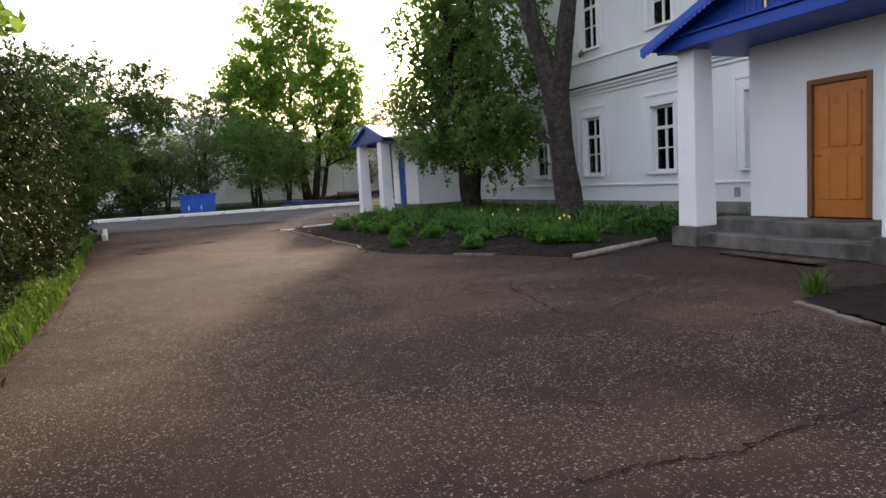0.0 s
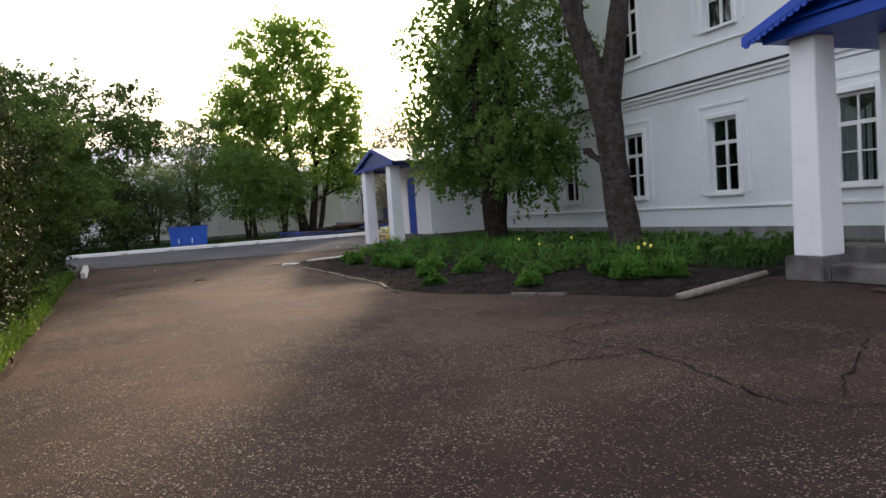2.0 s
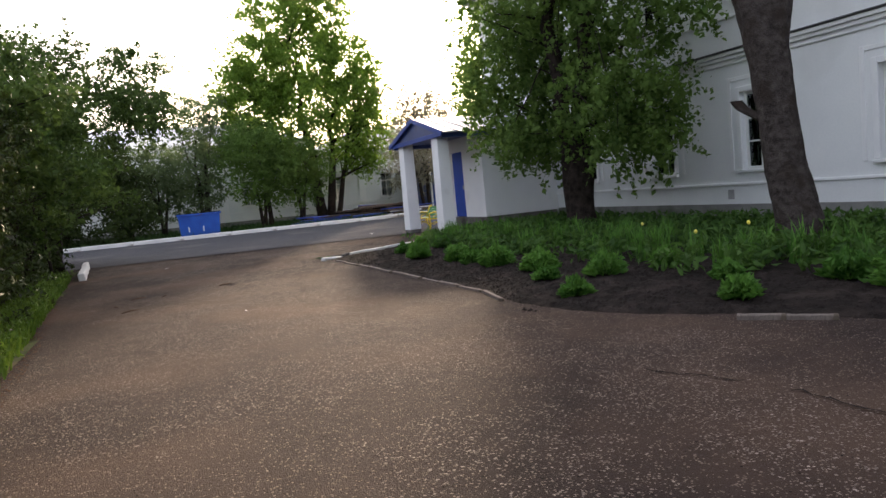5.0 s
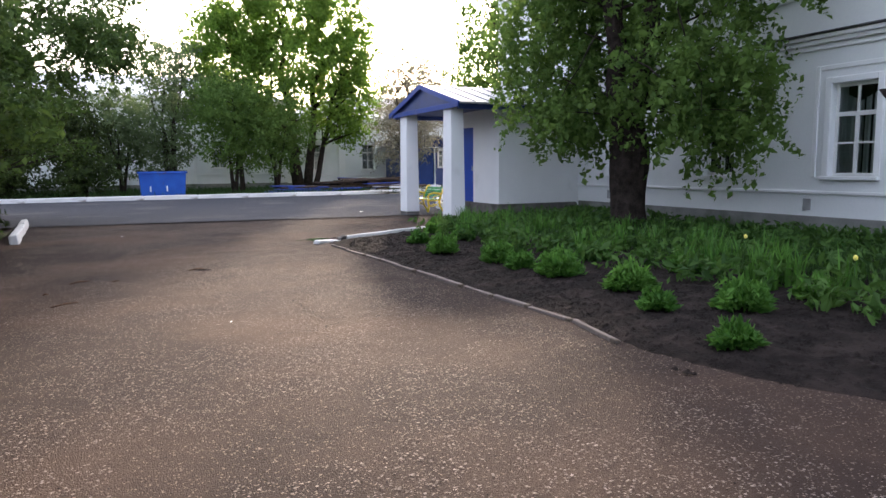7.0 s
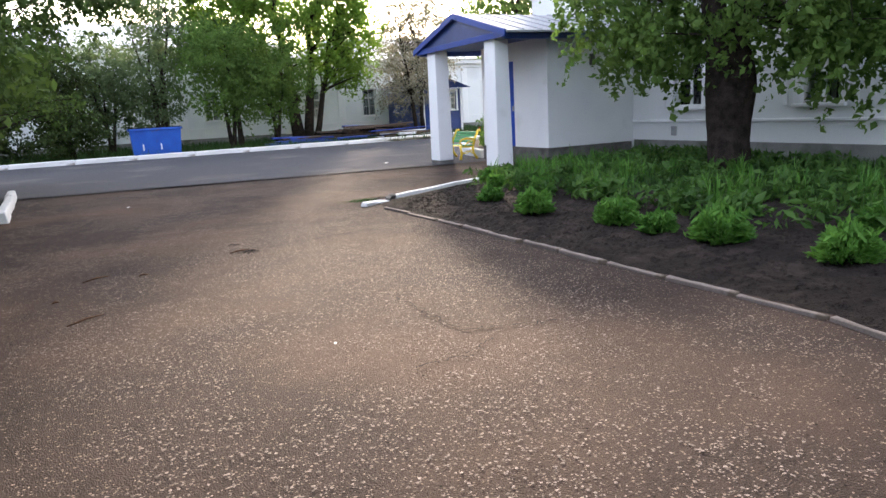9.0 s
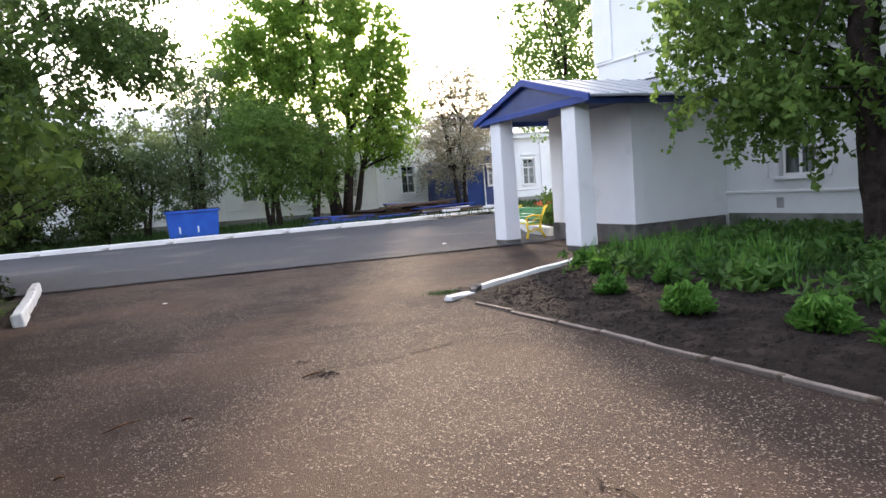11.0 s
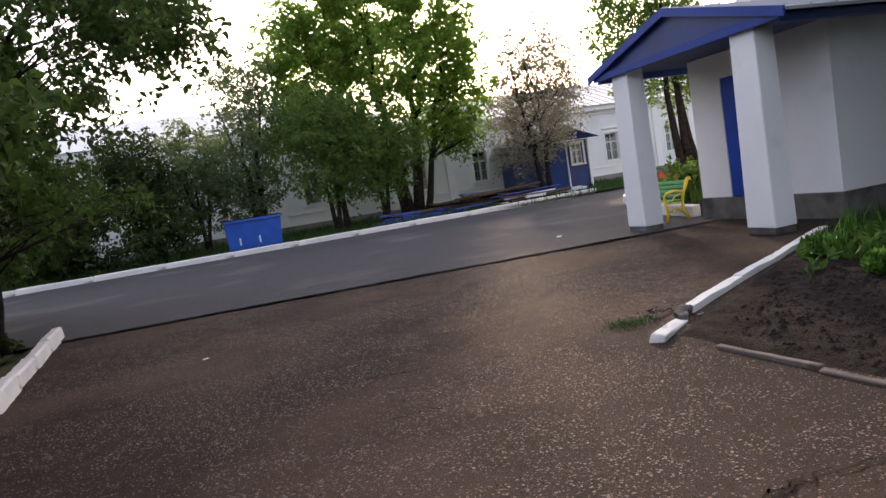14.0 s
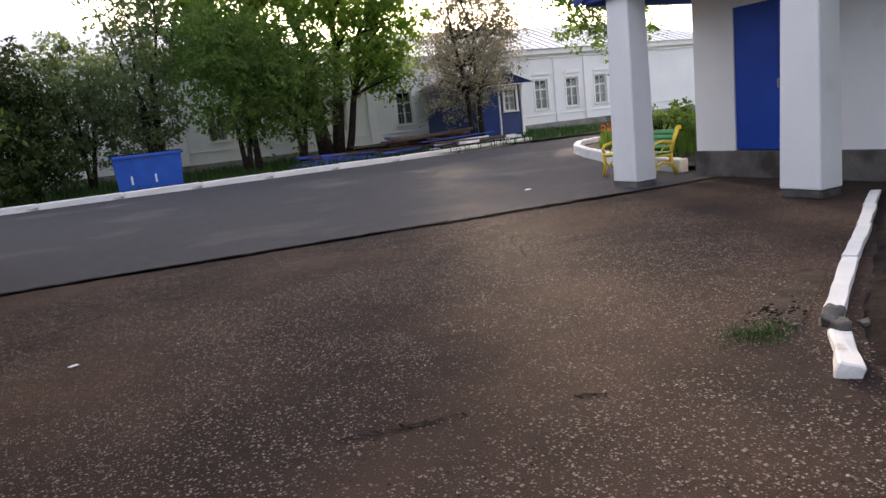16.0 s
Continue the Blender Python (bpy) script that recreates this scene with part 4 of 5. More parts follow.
part("soffit", boxes((9.17, AC - AH + 0.05, AE - 0.06, FX - 0.06, AC + AH - 0.05, AE - 0.02)), M_BLUE, pa, "blue boarded ceiling")
brd = mesh_of("board", boxes((9.118, -0.052, 0, 9.138, 0.052, 1), bevel=0.006), M_BLUE)
for i in range(-17, 18):
    yy = AC + i * 0.115
    top = AP - 0.1 - (AP - AE) * abs(yy - AC) / AH
    if top - AE - 0.19 > 0.05:
        o = new("board", brd)
        o.parent = pa
        o.matrix_parent_inverse = Matrix.Translation(-pa.location)
        o.matrix_basis = Matrix.Translation((0, yy, AE + 0.185)) @ Matrix.Diagonal((1, 1, top - AE - 0.185, 1))
sc = bmesh.new()
bmesh.ops.create_cone(sc, cap_ends=True, segments=12, radius1=0.055, radius2=0.055, depth=0.025, matrix=pose(0, 0, 0, 0, 90, 0))
scal = mesh_of("scallop", sc, M_BLUE)
for s in (-1, 1):
    for i in range(24):
        u = (i + 0.5) / 24
        o = new("scallop", scal)
        o.parent = pa
        o.matrix_parent_inverse = Matrix.Translation(-pa.location)
        o.matrix_basis = Matrix.Translation((8.81, AC + s * (AH + 0.06) * (1 - u), AE - 0.075 + (AP - AE) * u))
part("cross", boxes((8.985, AC - 0.018, 3.72, 9.0, AC + 0.018, 4.16), (8.985, AC - 0.10, 4.0, 9.0, AC - 0.0182, 4.035), (8.985, AC + 0.0182, 4.0, 9.0, AC + 0.10, 4.035), bevel=0.004), M_GOLD, pa, "small gilded cross")
# ---- far building ----
far = thing("far_building", (14, 59, 0), "long low whitewashed building with pale sheet-metal roof", "building")
FY = 59.0
MF = pose(0, FY, 0)
FWL = [-16.5, -11.6, -6.5, -1.6, 3.6, 6.9]
FWR = [13.6, 17.7, 27.5, 30.0, 32.4, 36.0]
part("wall", holed_wall(-24, 11.5, 0, 6.2, [(x - 0.5, x + 0.5, 1.62, 3.5) for x in FWL], 0, 0.4, MF), M_WALL, far)
part("wall", holed_wall(11.5, 44, 0, 5.2, [(x - 0.5, x + 0.5, 1.42, 3.3) for x in FWR], 0.15, 0.55, MF), M_WALL, far)
part("wall", boxes((-24, FY + 0.4, 0, -23.6, 70, 6.2), (43.6, FY + 0.56, 0, 44, 70, 5.2), (-23.6, 69.6, 0, 43.6, 70, 5.2), (11.1, FY + 0.56, 5.1, 11.5, 70, 6.2)), M_WALL, far)
# added backing plane, its dark colour standing for unlit rooms
part("dark_lining", boxes((-23.5, FY + 1.8, 0.1, 43.5, FY + 1.9, 4.4)), M_DARK, far)
part("plinth", boxes((-24, FY - 0.06, 0, 11.5, FY, 0.55), (11.502, FY + 0.09, 0, 44, FY + 0.15, 0.5), bevel=0.01), M_PLINTH, far)
part("cornice", boxes((-24.1, FY - 0.3, 5.75, 11.6, FY, 6.2), (-24, FY - 0.1, 5.45, 11.5, FY, 5.6), bevel=0.03), M_TRIMW, far)
part("cornice", boxes((11.62, FY - 0.15, 4.85, 44, FY + 0.15, 5.2), (11.62, FY + 0.07, 4.6, 44, FY + 0.15, 4.7), bevel=0.03), M_TRIMW, far)
part("ledge", boxes((-24, FY - 0.05, 1.15, 11.5, FY, 1.22), (11.502, FY + 0.1, 1.0, 44, FY + 0.15, 1.07), bevel=0.01), M_TRIMW, far)
for x in (-22.0, -14.0, -9.0, -4.0, 0.8, 5.0, 10.9):
    part("pilaster", boxes((x - 0.3, FY - 0.08, 0.56, x + 0.3, FY - 0.002, 5.44), bevel=0.015), M_TRIMW, far)
for x in (12.2, 15.6, 19.6, 25.4, 28.75, 31.2, 34.2):
    part("pilaster", boxes((x - 0.24, FY + 0.06, 0.51, x + 0.24, FY + 0.148, 4.59), bevel=0.015), M_TRIMW, far)
for x in FWL:
    window(far, pose(x, FY, 1.62), 1.0, 1.88, "far")
for x in FWR:
    window(far, pose(x, FY + 0.15, 1.42), 1.0, 1.88, "far")


def hip(x0, x1, y0, y1, ze, zr):
    bm = bmesh.new()
    ym, d = (y0 + y1) / 2, (y1 - y0) / 2
    v = [bm.verts.new(p) for p in ((x0, y0, ze), (x1, y0, ze), (x1, y1, ze), (x0, y1, ze), (x0 + d, ym, zr), (x1 - d, ym, zr))]
    for f in ((0, 1, 5, 4), (1, 2, 5), (2, 3, 4, 5), (3, 0, 4), (3, 2, 1, 0)):
        bm.faces.new([v[i] for i in f])
    return bm


def seams(x0, x1, y0, y1, ze, zr, step):
    d = (y1 - y0) / 2
    rows, m = [], math.degrees(math.atan2(zr - ze, d))
    x = x0 + 0.4
    while x < x1:
        run = min(1, (x - x0) / d, (x1 - x) / d) * math.hypot(d, zr - ze)
        rows.append((x - 0.02, 0, 0, x + 0.02, max(run, 0.05), 0.05))
        x += step
    b = boxes(*rows)
    b.transform(Matrix.Translation((0, y0, ze)) @ pose(0, 0, 0, m, 0, 0))
    return b


rf = part("roof", hip(-24.5, 12.0, FY - 0.45, 70.4, 6.21, 8.3), M_TIN, far, "pale standing-seam metal roof")
tagged(part("roof_seam", seams(-24.5, 12.0, FY - 0.45, 70.4, 6.21, 8.3, 0.7), M_TIN, rf), kind="stuff")
rf = part("roof", hip(11.0, 44.5, FY - 0.3, 70.4, 5.21, 7.3), M_TIN, far, "pale standing-seam metal roof")
tagged(part("roof_seam", seams(11.0, 44.5, FY - 0.3, 70.4, 5.21, 7.3, 0.7), M_TIN, rf), kind="stuff")
# its blue entrance
part("porch_wall", boxes((19.15, 53.0, 0.2, 20.35, 53.1, 2.9), bevel=0.02), M_FARBLUE, far, "blue painted boarded porch front")
part("porch_wall", boxes((20.45, 53.02, 0.2, 21.7, 53.1, 1.55), (20.45, 53.02, 2.72, 21.7, 53.1, 2.9), (20.45, 53.02, 1.55, 20.72, 53.1, 2.72), (21.42, 53.02, 1.55, 21.7, 53.1, 2.72)), M_NAVY, far)
part("porch_wall", boxes((19.05, 53.1, 0.2, 19.15, FY - 0.02, 2.9), (21.7, 53.1, 0.2, 21.8, FY + 0.08, 2.9)), M_NAVY, far)
part("porch_post", boxes((19.0, 52.9, 0.1, 19.12, 53.0, 2.9), (20.36, 52.94, 0.1, 20.44, 53.05, 2.9), (21.72, 52.9, 0.1, 21.86, 53.0, 2.9), bevel=0.01), M_TRIMW, far)
window(far, pose(21.07, 52.95, 1.55), 0.7, 1.17, "far")
part("porch_step", boxes((18.8, 52.2, 0.0, 22.0, 52.88, 0.19), bevel=0.02), M_CONC, far)
bm = bmesh.new()
v = [bm.verts.new(p) for p in ((18.5, 52.4, 2.92), (22.3, 52.4, 2.92), (22.3, FY, 3.2), (18.5, FY, 3.2), (20.4, 52.4, 3.65), (20.4, FY, 3.9))]
for f in ((0, 1, 4), (1, 2, 5, 4), (2, 3, 5), (3, 0, 4, 5), (3, 2, 1, 0)):
    bm.faces.new([v[i] for i in f])
part("porch_roof", bm, M_NAVYROOF, far, "dark blue little gable roof")
part("wall_unit", boxes((13.0, FY - 0.25, 3.35, 13.9, FY + 0.14, 3.85), bevel=0.03), M_FRAME, far, "white air unit on the wall")


# ---- trees ----
def limb(a, b, r0, r1, seed, n=6, sag=0.12):
    rng = random.Random(seed)
    A, B = Vector(a), Vector(b)
    L = (B - A).length
    P = []
    for i in range(n + 1):
        u = i / n
        k = math.sin(u * math.pi) * sag * L * 0.5
        P.append(A.lerp(B, u) + Vector((rng.uniform(-1, 1) * 0.04 * L * u, rng.uniform(-1, 1) * 0.04 * L * u, k * 0.4)))
    P[0] = A
    return P, [r0 + (r1 - r0) * (i / n) ** 0.8 for i in range(n + 1)]


def twigs(src, blobs, n, seed, r=0.025, sides=5):
    """Branches from points on the trunk into the crown."""
    g = np.random.default_rng(seed)
    out = []
    for i in range(n):
        b = blobs[g.integers(len(blobs))]
        d = g.normal(size=3); d /= np.linalg.norm(d)
        tip = np.array(b[:3]) + d * np.array(b[3:]) * 0.85
        s = min(src, key=lambda p: (p[2] > tip[2] - 0.3) * 9 + math.dist(p, tip) + g.random() * 3.0)
        out.append(limb(s, tip, r * (0.8 + g.random()), 0.006, seed * 91 + i, 5))
    return out


def tree(name, at, trunks, blobs, n, size, leaf, bark, seed, label, clumps=90, tight=0.25, branches=30, br=0.03, group="", category="tree", shell=0.5, sides=9, wob=0.08, low_branch=0.0, spray=0.0, hang=0.3, thin=0.16, per=24, stems=None):
    th = thing(name, at, label, category, group)
    src = [tuple(p) for pts, _ in trunks for p in pts[len(pts) // 3:] if p[2] > low_branch]
    specs = list(trunks) + (twigs(src, blobs, branches, seed, br) if branches else [])
    if stems:
        part("trunk", bark_mesh("trunk", stems, bark, seed), None, th)
        part("branchwork", tubes_mesh("branchwork", specs[len(trunks):], bark, 6, wob, seed), None, th)
    else:
        part("trunk", tubes_mesh("trunk", specs, bark, sides, wob, seed), None, th)
    if n:
        pts = spray_points(blobs, n, seed, spray, per, hang, thin) if spray else clump_points(blobs, n, seed, clumps, tight, shell)
        part("crown", leaves_mesh("crown", pts, size, leaf, seed), None, th)
    return th


# lime with a double trunk, standing in the bed
tx, ty = 10.45, 21.2
tr = [limb((tx, ty, -0.05), (tx - 0.01, ty + 0.03, 3.0), 0.44, 0.15, 1, 8, 0), limb((tx - 0.04, ty + 0.07, 0.2), (tx - 0.55, ty + 0.75, 11), 0.27, 0.09, 2, 14, 0.0), limb((tx + 0.05, ty - 0.07, 0.2), (tx + 0.4, ty - 0.40, 11.5), 0.27, 0.09, 3, 14, 0.0)]
bl = [(tx - 0.2, ty + 1.4, 2.7, 1.3, 1.3, 0.7), (tx - 0.5, ty + 2.0, 3.6, 1.4, 1.5, 1.2), (tx - 0.2, ty - 1.7, 3.2, 1.4, 1.4, 1.1), (tx + 0.6, ty - 1.4, 3.7, 1.4, 1.5, 1.3), (tx + 0.2, ty - 2.1, 3.0, 1.1, 1.2, 0.8),
      (tx - 0.3, ty + 2.0, 4.6, 1.7, 1.7, 1.4), (tx + 0.6, ty + 2.4, 5.6, 1.7, 1.7, 1.5), (tx - 0.8, ty + 0.5, 2.9, 1.0, 1.0, 0.6), (tx + 0.0, ty - 2.2, 2.5, 1.0, 1.1, 0.6), (tx + 0.8, ty - 1.2, 5.6, 1.9, 2.2, 1.5), (tx - 0.2, ty + 1.6, 6.8, 2.2, 2.3, 1.6), (tx + 0.2, ty - 0.8, 8.0, 2.3, 2.4, 1.8), (tx - 0.2, ty + 0.6, 10.0, 2.0, 2.2, 1.6)]
tree("lime_tree", (tx, ty, 0), tr, bl, 48000, 0.13, L_LIME, M_BARK, 21, "dark double-trunked lime tree with drooping foliage in the bed", branches=46, br=0.022, low_branch=2.6, spray=0.75, hang=0.75, thin=0.13, per=30, stems=tr)
# forked old tree by the wall
ux, uy = 10.2, 14.4
tr = [([(ux, uy, -0.08), (ux + 0.01, uy + 0.12, 0.5), (ux + 0.04, uy + 0.34, 1.4), (ux + 0.04, uy + 0.48, 2.4), (ux - 0.02, uy + 0.57, 3.4), (ux - 0.14, uy + 0.74, 4.2), (ux - 0.36, uy + 1.0, 5.3), (ux - 0.6, uy + 1.25, 6.8), (ux - 0.78, uy + 1.5, 8.6)], [0.41, 0.36, 0.32, 0.31, 0.33, 0.28, 0.23, 0.17, 0.10]),
      ([(ux + 0.02, uy + 0.52, 2.9), (ux + 0.07, uy + 0.46, 3.8), (ux + 0.18, uy + 0.30, 5.0), (ux + 0.28, uy + 0.05, 6.6), (ux + 0.38, uy - 0.2, 8.6)], [0.24, 0.25, 0.23, 0.17, 0.10]),
      ([(ux + 0.02, uy + 0.5, 2.1), (ux - 0.1, uy + 0.75, 2.28), (ux - 0.2, uy + 0.95, 2.42), (ux - 0.25, uy + 1.06, 2.58)], [0.16, 0.13, 0.11, 0.10]),
      ([(ux - 0.1, uy + 0.66, 3.9), (ux - 0.38, uy + 0.70, 4.5), (ux - 0.62, uy + 0.5, 6.5)], [0.10, 0.085, 0.04])]
bl = [(ux, uy + 1.5, 9.6, 2.0, 2.0, 1.4), (ux, uy - 0.8, 9.4, 2.0, 2.0, 1.4), (ux - 0.3, uy + 0.4, 11, 2.2, 2.2, 1.6)]
tree("forked_tree", (ux, uy, 0), tr, bl, 7000, 0.13, L_LIME, M_BARKL, 22, "old forked tree with rough bark and a sawn stub", branches=20, br=0.03, spray=0.8, low_branch=5.0, stems=tr)
# big maple on the verge
mx, my = 11.4, 55.0
tr = [limb((mx, my, 0), (mx - 1.2, my, 12), 0.42, 0.08, 9, 8, 0.03), limb((mx + 0.5, my, 0), (mx + 1.8, my + 0.3, 11), 0.34, 0.08, 10, 8, 0.03), limb((mx + 0.9, my - 0.3, 0), (mx + 3, my - 0.3, 8), 0.22, 0.06, 11, 8, 0.05), limb((mx + 0.1, my, 2.5), (mx - 3.4, my - 0.5, 8.5), 0.2, 0.05, 12, 6, 0.1)]
bl = [(mx - 1.8, my, 14.4, 2.6, 2.4, 2.2), (mx + 1.0, my, 14.8, 2.4, 2.2, 2.2), (mx - 5.0, my - 0.4, 9.5, 1.8, 2, 1.8), (mx + 3.5, my, 9.4, 1.5, 2, 1.8), (mx - 3.3, my - 0.3, 11.0, 2.4, 2.4, 2.3), (mx - 0.3, my, 11.5, 3.0, 2.6, 2.4), (mx + 2.5, my, 11.3, 2.4, 2.3, 2.2), (mx - 3.9, my - 0.4, 8.2, 2.4, 2.5, 2.0), (mx - 0.8, my - 1.2, 8.4, 2.8, 2.4, 2.0), (mx + 2.6, my, 8.4, 2.4, 2.4, 2.0), (mx + 4.2, my, 6.6, 1.9, 1.9, 1.5), (mx - 4.0, my - 0.6, 5.6, 2.0, 2.0, 1.3), (mx + 2.2, my - 0.8, 5.6, 2.2, 2.0, 1.3), (mx + 3.0, my - 0.6, 4.3, 1.6, 1.6, 0.8), (mx - 0.2, my, 16.0, 1.5, 1.5, 1.0)]
tree("maple_tree", (mx, my, 0), tr, bl, 64000, 0.20, L_MAPLE, M_BARK, 23, "tall bright green maple with several trunks on the verge", branches=110, br=0.05, spray=1.1, hang=0.25, thin=0.2, per=40)


def shrub(x, y, h, w, n, leaf, seed, name, label, size=0.17, stems=4, low=0.25, clumps=70, group="shrubs on the verge", branches=16, tight=0.24, category="shrub", z0=0.0):
    rng = random.Random(seed)
    tr = [limb((x + rng.uniform(-0.3, 0.3) * w * 0.4, y + rng.uniform(-0.2, 0.2), z0), (x + rng.uniform(-0.5, 0.5) * w, y + rng.uniform(-0.4, 0.4) * w, h * rng.uniform(0.7, 0.9)), 0.05 + 0.012 * h, 0.015, seed + i, 6, 0.06) for i in range(stems)]
    bl = []
    for i in range(7):
        z = h * (low + (0.92 - low) * (i + 0.5) / 7)
        k = w * (0.55 + 0.35 * math.sin(math.pi * (i + 0.8) / 8))
        bl.append((x + rng.uniform(-0.35, 0.35) * w, y + rng.uniform(-0.35, 0.35) * w, z, k * 0.75, k * 0.75, h * 0.14))
    return tree(name, (x, y, z0), tr, bl, n, size, leaf, M_BARK, seed, label, clumps, tight, branches, 0.018, group, category, 0.35, 7, spray=min(0.9, 0.28 * w + 0.12), hang=0.15, thin=0.17)


shrub(3.4, 52.6, 9.4, 2.6, 13000, L_GREY, 31, "lilac_bush", "tall greyish-green bush on the grass verge", low=0.2, size=0.15)
shrub(6.9, 51.2, 7.2, 2.9, 15000, L_SHRUB, 32, "young_tree", "slender young tree in full leaf on the verge", low=0.30, size=0.15)
shrub(9.2, 51.8, 6.6, 2.4, 10000, L_SHRUB, 33, "young_tree", "slender young tree in full leaf on the verge", low=0.32, size=0.15)
shrub(0.7, 53.5, 6.4, 2.2, 8000, L_GREY, 34, "leafy_bush", "thin bush behind the waste container", size=0.15)
shrub(-1.3, 50.4, 5.6, 2.3, 18000, L_HEDGE, 44, "leafy_bush", "broad dark green bush beside the waste container", low=0.1, size=0.14)
shrub(-4.9, 51.0, 5.0, 2.8, 15000, L_HEDGE, 35, "leafy_bush", "broad dark green bush beside the waste container", low=0.1, size=0.14)
shrub(-7.5, 52.5, 6.5, 3.4, 10000, L_SHRUB, 36, "leafy_bush", "broad dark green bush by the far wall", low=0.1)
shrub(-12.5, 52.5, 6.5, 3.4, 9000, L_SHRUB, 37, "leafy_bush", "broad dark green bush by the far wall", low=0.1)
shrub(-18, 52.5, 6.5, 3.6, 8000, L_SHRUB, 38, "leafy_bush", "broad dark green bush by the far wall", low=0.1)
shrub(18.0, 51.2, 9.2, 3.8, 24000, L_BLOSS, 39, "blossom_tree", "thin fruit tree with fading pinkish blossom", 0.115, 2, 0.24, 200, "", 200, category="tree")
shrub(21.2, 43.5, 13.5, 4.2, 22000, L_SHRUB, 40, "ash_tree", "tall leafy tree rising behind the porch", 0.16, 3, 0.33, 90, "", 60, category="tree")
shrub(15.2, 35.6, 1.1, 1.1, 2200, L_WEED, 41, "garden_bush", "low bush in the round bed", 0.12, 5, 0.1, 40, "", 4)

# hedge and loose trees beside the yard
HB = [(-2.08 - 0.05 * max(0, y - 12) - 0.12 * max(0, y - 18), y, z, 1.1, 1.5, 0.9) for y in (2.5, 5, 7.5, 10, 12.5, 15, 17.5, 20, 22.3, 24.0) for z in (0.75, 1.8, 2.8)]
HB += [(-2.3, y, 3.5, 0.9, 1.2, 0.6) for y in (3, 6, 8.5, 11.5, 16, 21)]
hd = thing("hedge", (-2.5, 12, 0), "tall dense dark green hedge along the yard's edge", "hedge")
part("stems", tubes_mesh("stems", [limb((-2.6 + 0.3 * math.sin(i * 2.3), 2.0 + i * 0.9, 0), (-2.5 + 0.4 * math.sin(i * 1.7), 2.0 + i * 0.9, 3.2), 0.05, 0.015, 300 + i) for i in range(29)], M_BARK, 6, 0.1, 5), None, hd)
# dark core of leaves, shade inside the hedge painted in
part("shaded_inner_foliage", leaves_mesh("shaded_inner_foliage", clump_points([(q[0] - 0.15, q[1], q[2] - 0.1, q[3] * 0.62, q[4], q[5] * 0.85) for q in HB], 90000, 50, 1800, 0.2, 0.0), 0.12, L_HEDGE_SHADED, 50, 0.6), None, hd)
part("foliage", leaves_mesh("foliage", spray_points(HB, 120000, 51, 0.45, 34, -0.1, 0.12), 0.08, L_HEDGE, 51, 0.42), None, hd)


def apple(x, y, h, spread, n, seed, leaf, size=0.12, clumps=150, boughs=24):
    """A loose fruit tree: several leaning stems and spreading leafy boughs with gaps."""
    rng = random.Random(seed)
    tr = [limb((x + rng.uniform(-0.2, 0.2), y + rng.uniform(-0.2, 0.2), 0), (x + rng.uniform(-0.7, 0.7) * spread, y + rng.uniform(-0.7, 0.7) * spread, h * rng.uniform(0.65, 0.9)), 0.11, 0.02, seed + i, 7, 0.1) for i in range(4)]
    bl = []
    for i in range(boughs):
        a, r = i * 2.4 + rng.uniform(-0.4, 0.4), spread * rng.uniform(0.25, 0.95)
        z = h * rng.uniform(0.26, 0.95)
        k = rng.uniform(0.5, 0.95) * spread / 3.4
        bl.append((x + r * math.cos(a), y + r * math.sin(a), z, k, k, 0.42 * k))
    return tree("apple_tree", (x, y, 0), tr, bl, n, size, leaf, M_BARK, seed, "spreading apple tree with loose leafy branches", clumps, 0.6, 60, 0.02, "apple trees", "tree", 0.3, 7, spray=0.62, hang=0.25, thin=0.13, per=30)


apple(-3.2, 21.5, 5.6, 2.3, 15000, 53, L_APPLE)
apple(-3.4, 26.5, 6.4, 2.6, 19000, 54, L_APPLE)
apple(-2.7, 31.4, 7.4, 3.95, 46000, 55, L_APPLE, 0.11, 420, 46)
apple(-4.2, 35.5, 5.0, 2.2, 11000, 59, L_APPLE)
apple(-7.5, 24.0, 6.6, 3.0, 10000, 56, L_SHRUB, 0.16)
apple(-7.5, 31.0, 6.6, 3.0, 12000, 60, L_SHRUB, 0.16)
apple(-8, 14, 5.6, 3.0, 9000, 57, L_SHRUB, 0.16)
shrub(-8.5, 37, 4.6, 2.8, 10000, L_HEDGE, 58, "garden_bush", "leafy bush across the road end", 0.15, 5, 0.1, 90, "", 10)
shrub(-4.5, 49.6, 2.6, 1.9, 7000, L_HEDGE, 61, "garden_bush", "leafy bush behind the kerb", 0.13, 5, 0.1, 70, "", 8)
shrub(-3.1, 28.0, 3.0, 1.35, 13000, L_HEDGE, 62, "hedge_shrub", "dense dark shrub at the hedge's end", 0.10, 5, 0.06, 120, "hedge shrubs", 8)
shrub(-3.3, 30.6, 2.6, 1.2, 10000, L_HEDGE, 63, "hedge_shrub", "dense dark shrub at the hedge's end", 0.10, 5, 0.06, 110, "hedge shrubs", 8)
vx, vy = -1.75, 3.9
tree("young_lime", (vx, vy, 0), [limb((vx, vy, 0), (vx + 0.1, vy + 0.2, 4.6), 0.07, 0.02, 91, 6, 0.02), limb((vx + 0.03, vy + 0.06, 2.2), (vx + 1.55, vy + 0.35, 2.78), 0.02, 0.005, 92, 5, 0.1)],
     [(vx + 1.36, vy + 0.32, 2.68, 0.24, 0.28, 0.12), (vx + 0.7, vy + 0.25, 2.75, 0.35, 0.3, 0.15), (vx + 0.2, vy + 0.2, 3.7, 0.6, 0.7, 0.8)], 620, 0.105, L_MAPLE, M_BARK, 93, "young lime with fresh bright leaves overhanging the yard", branches=12, br=0.008, spray=0.3, hang=0.5)
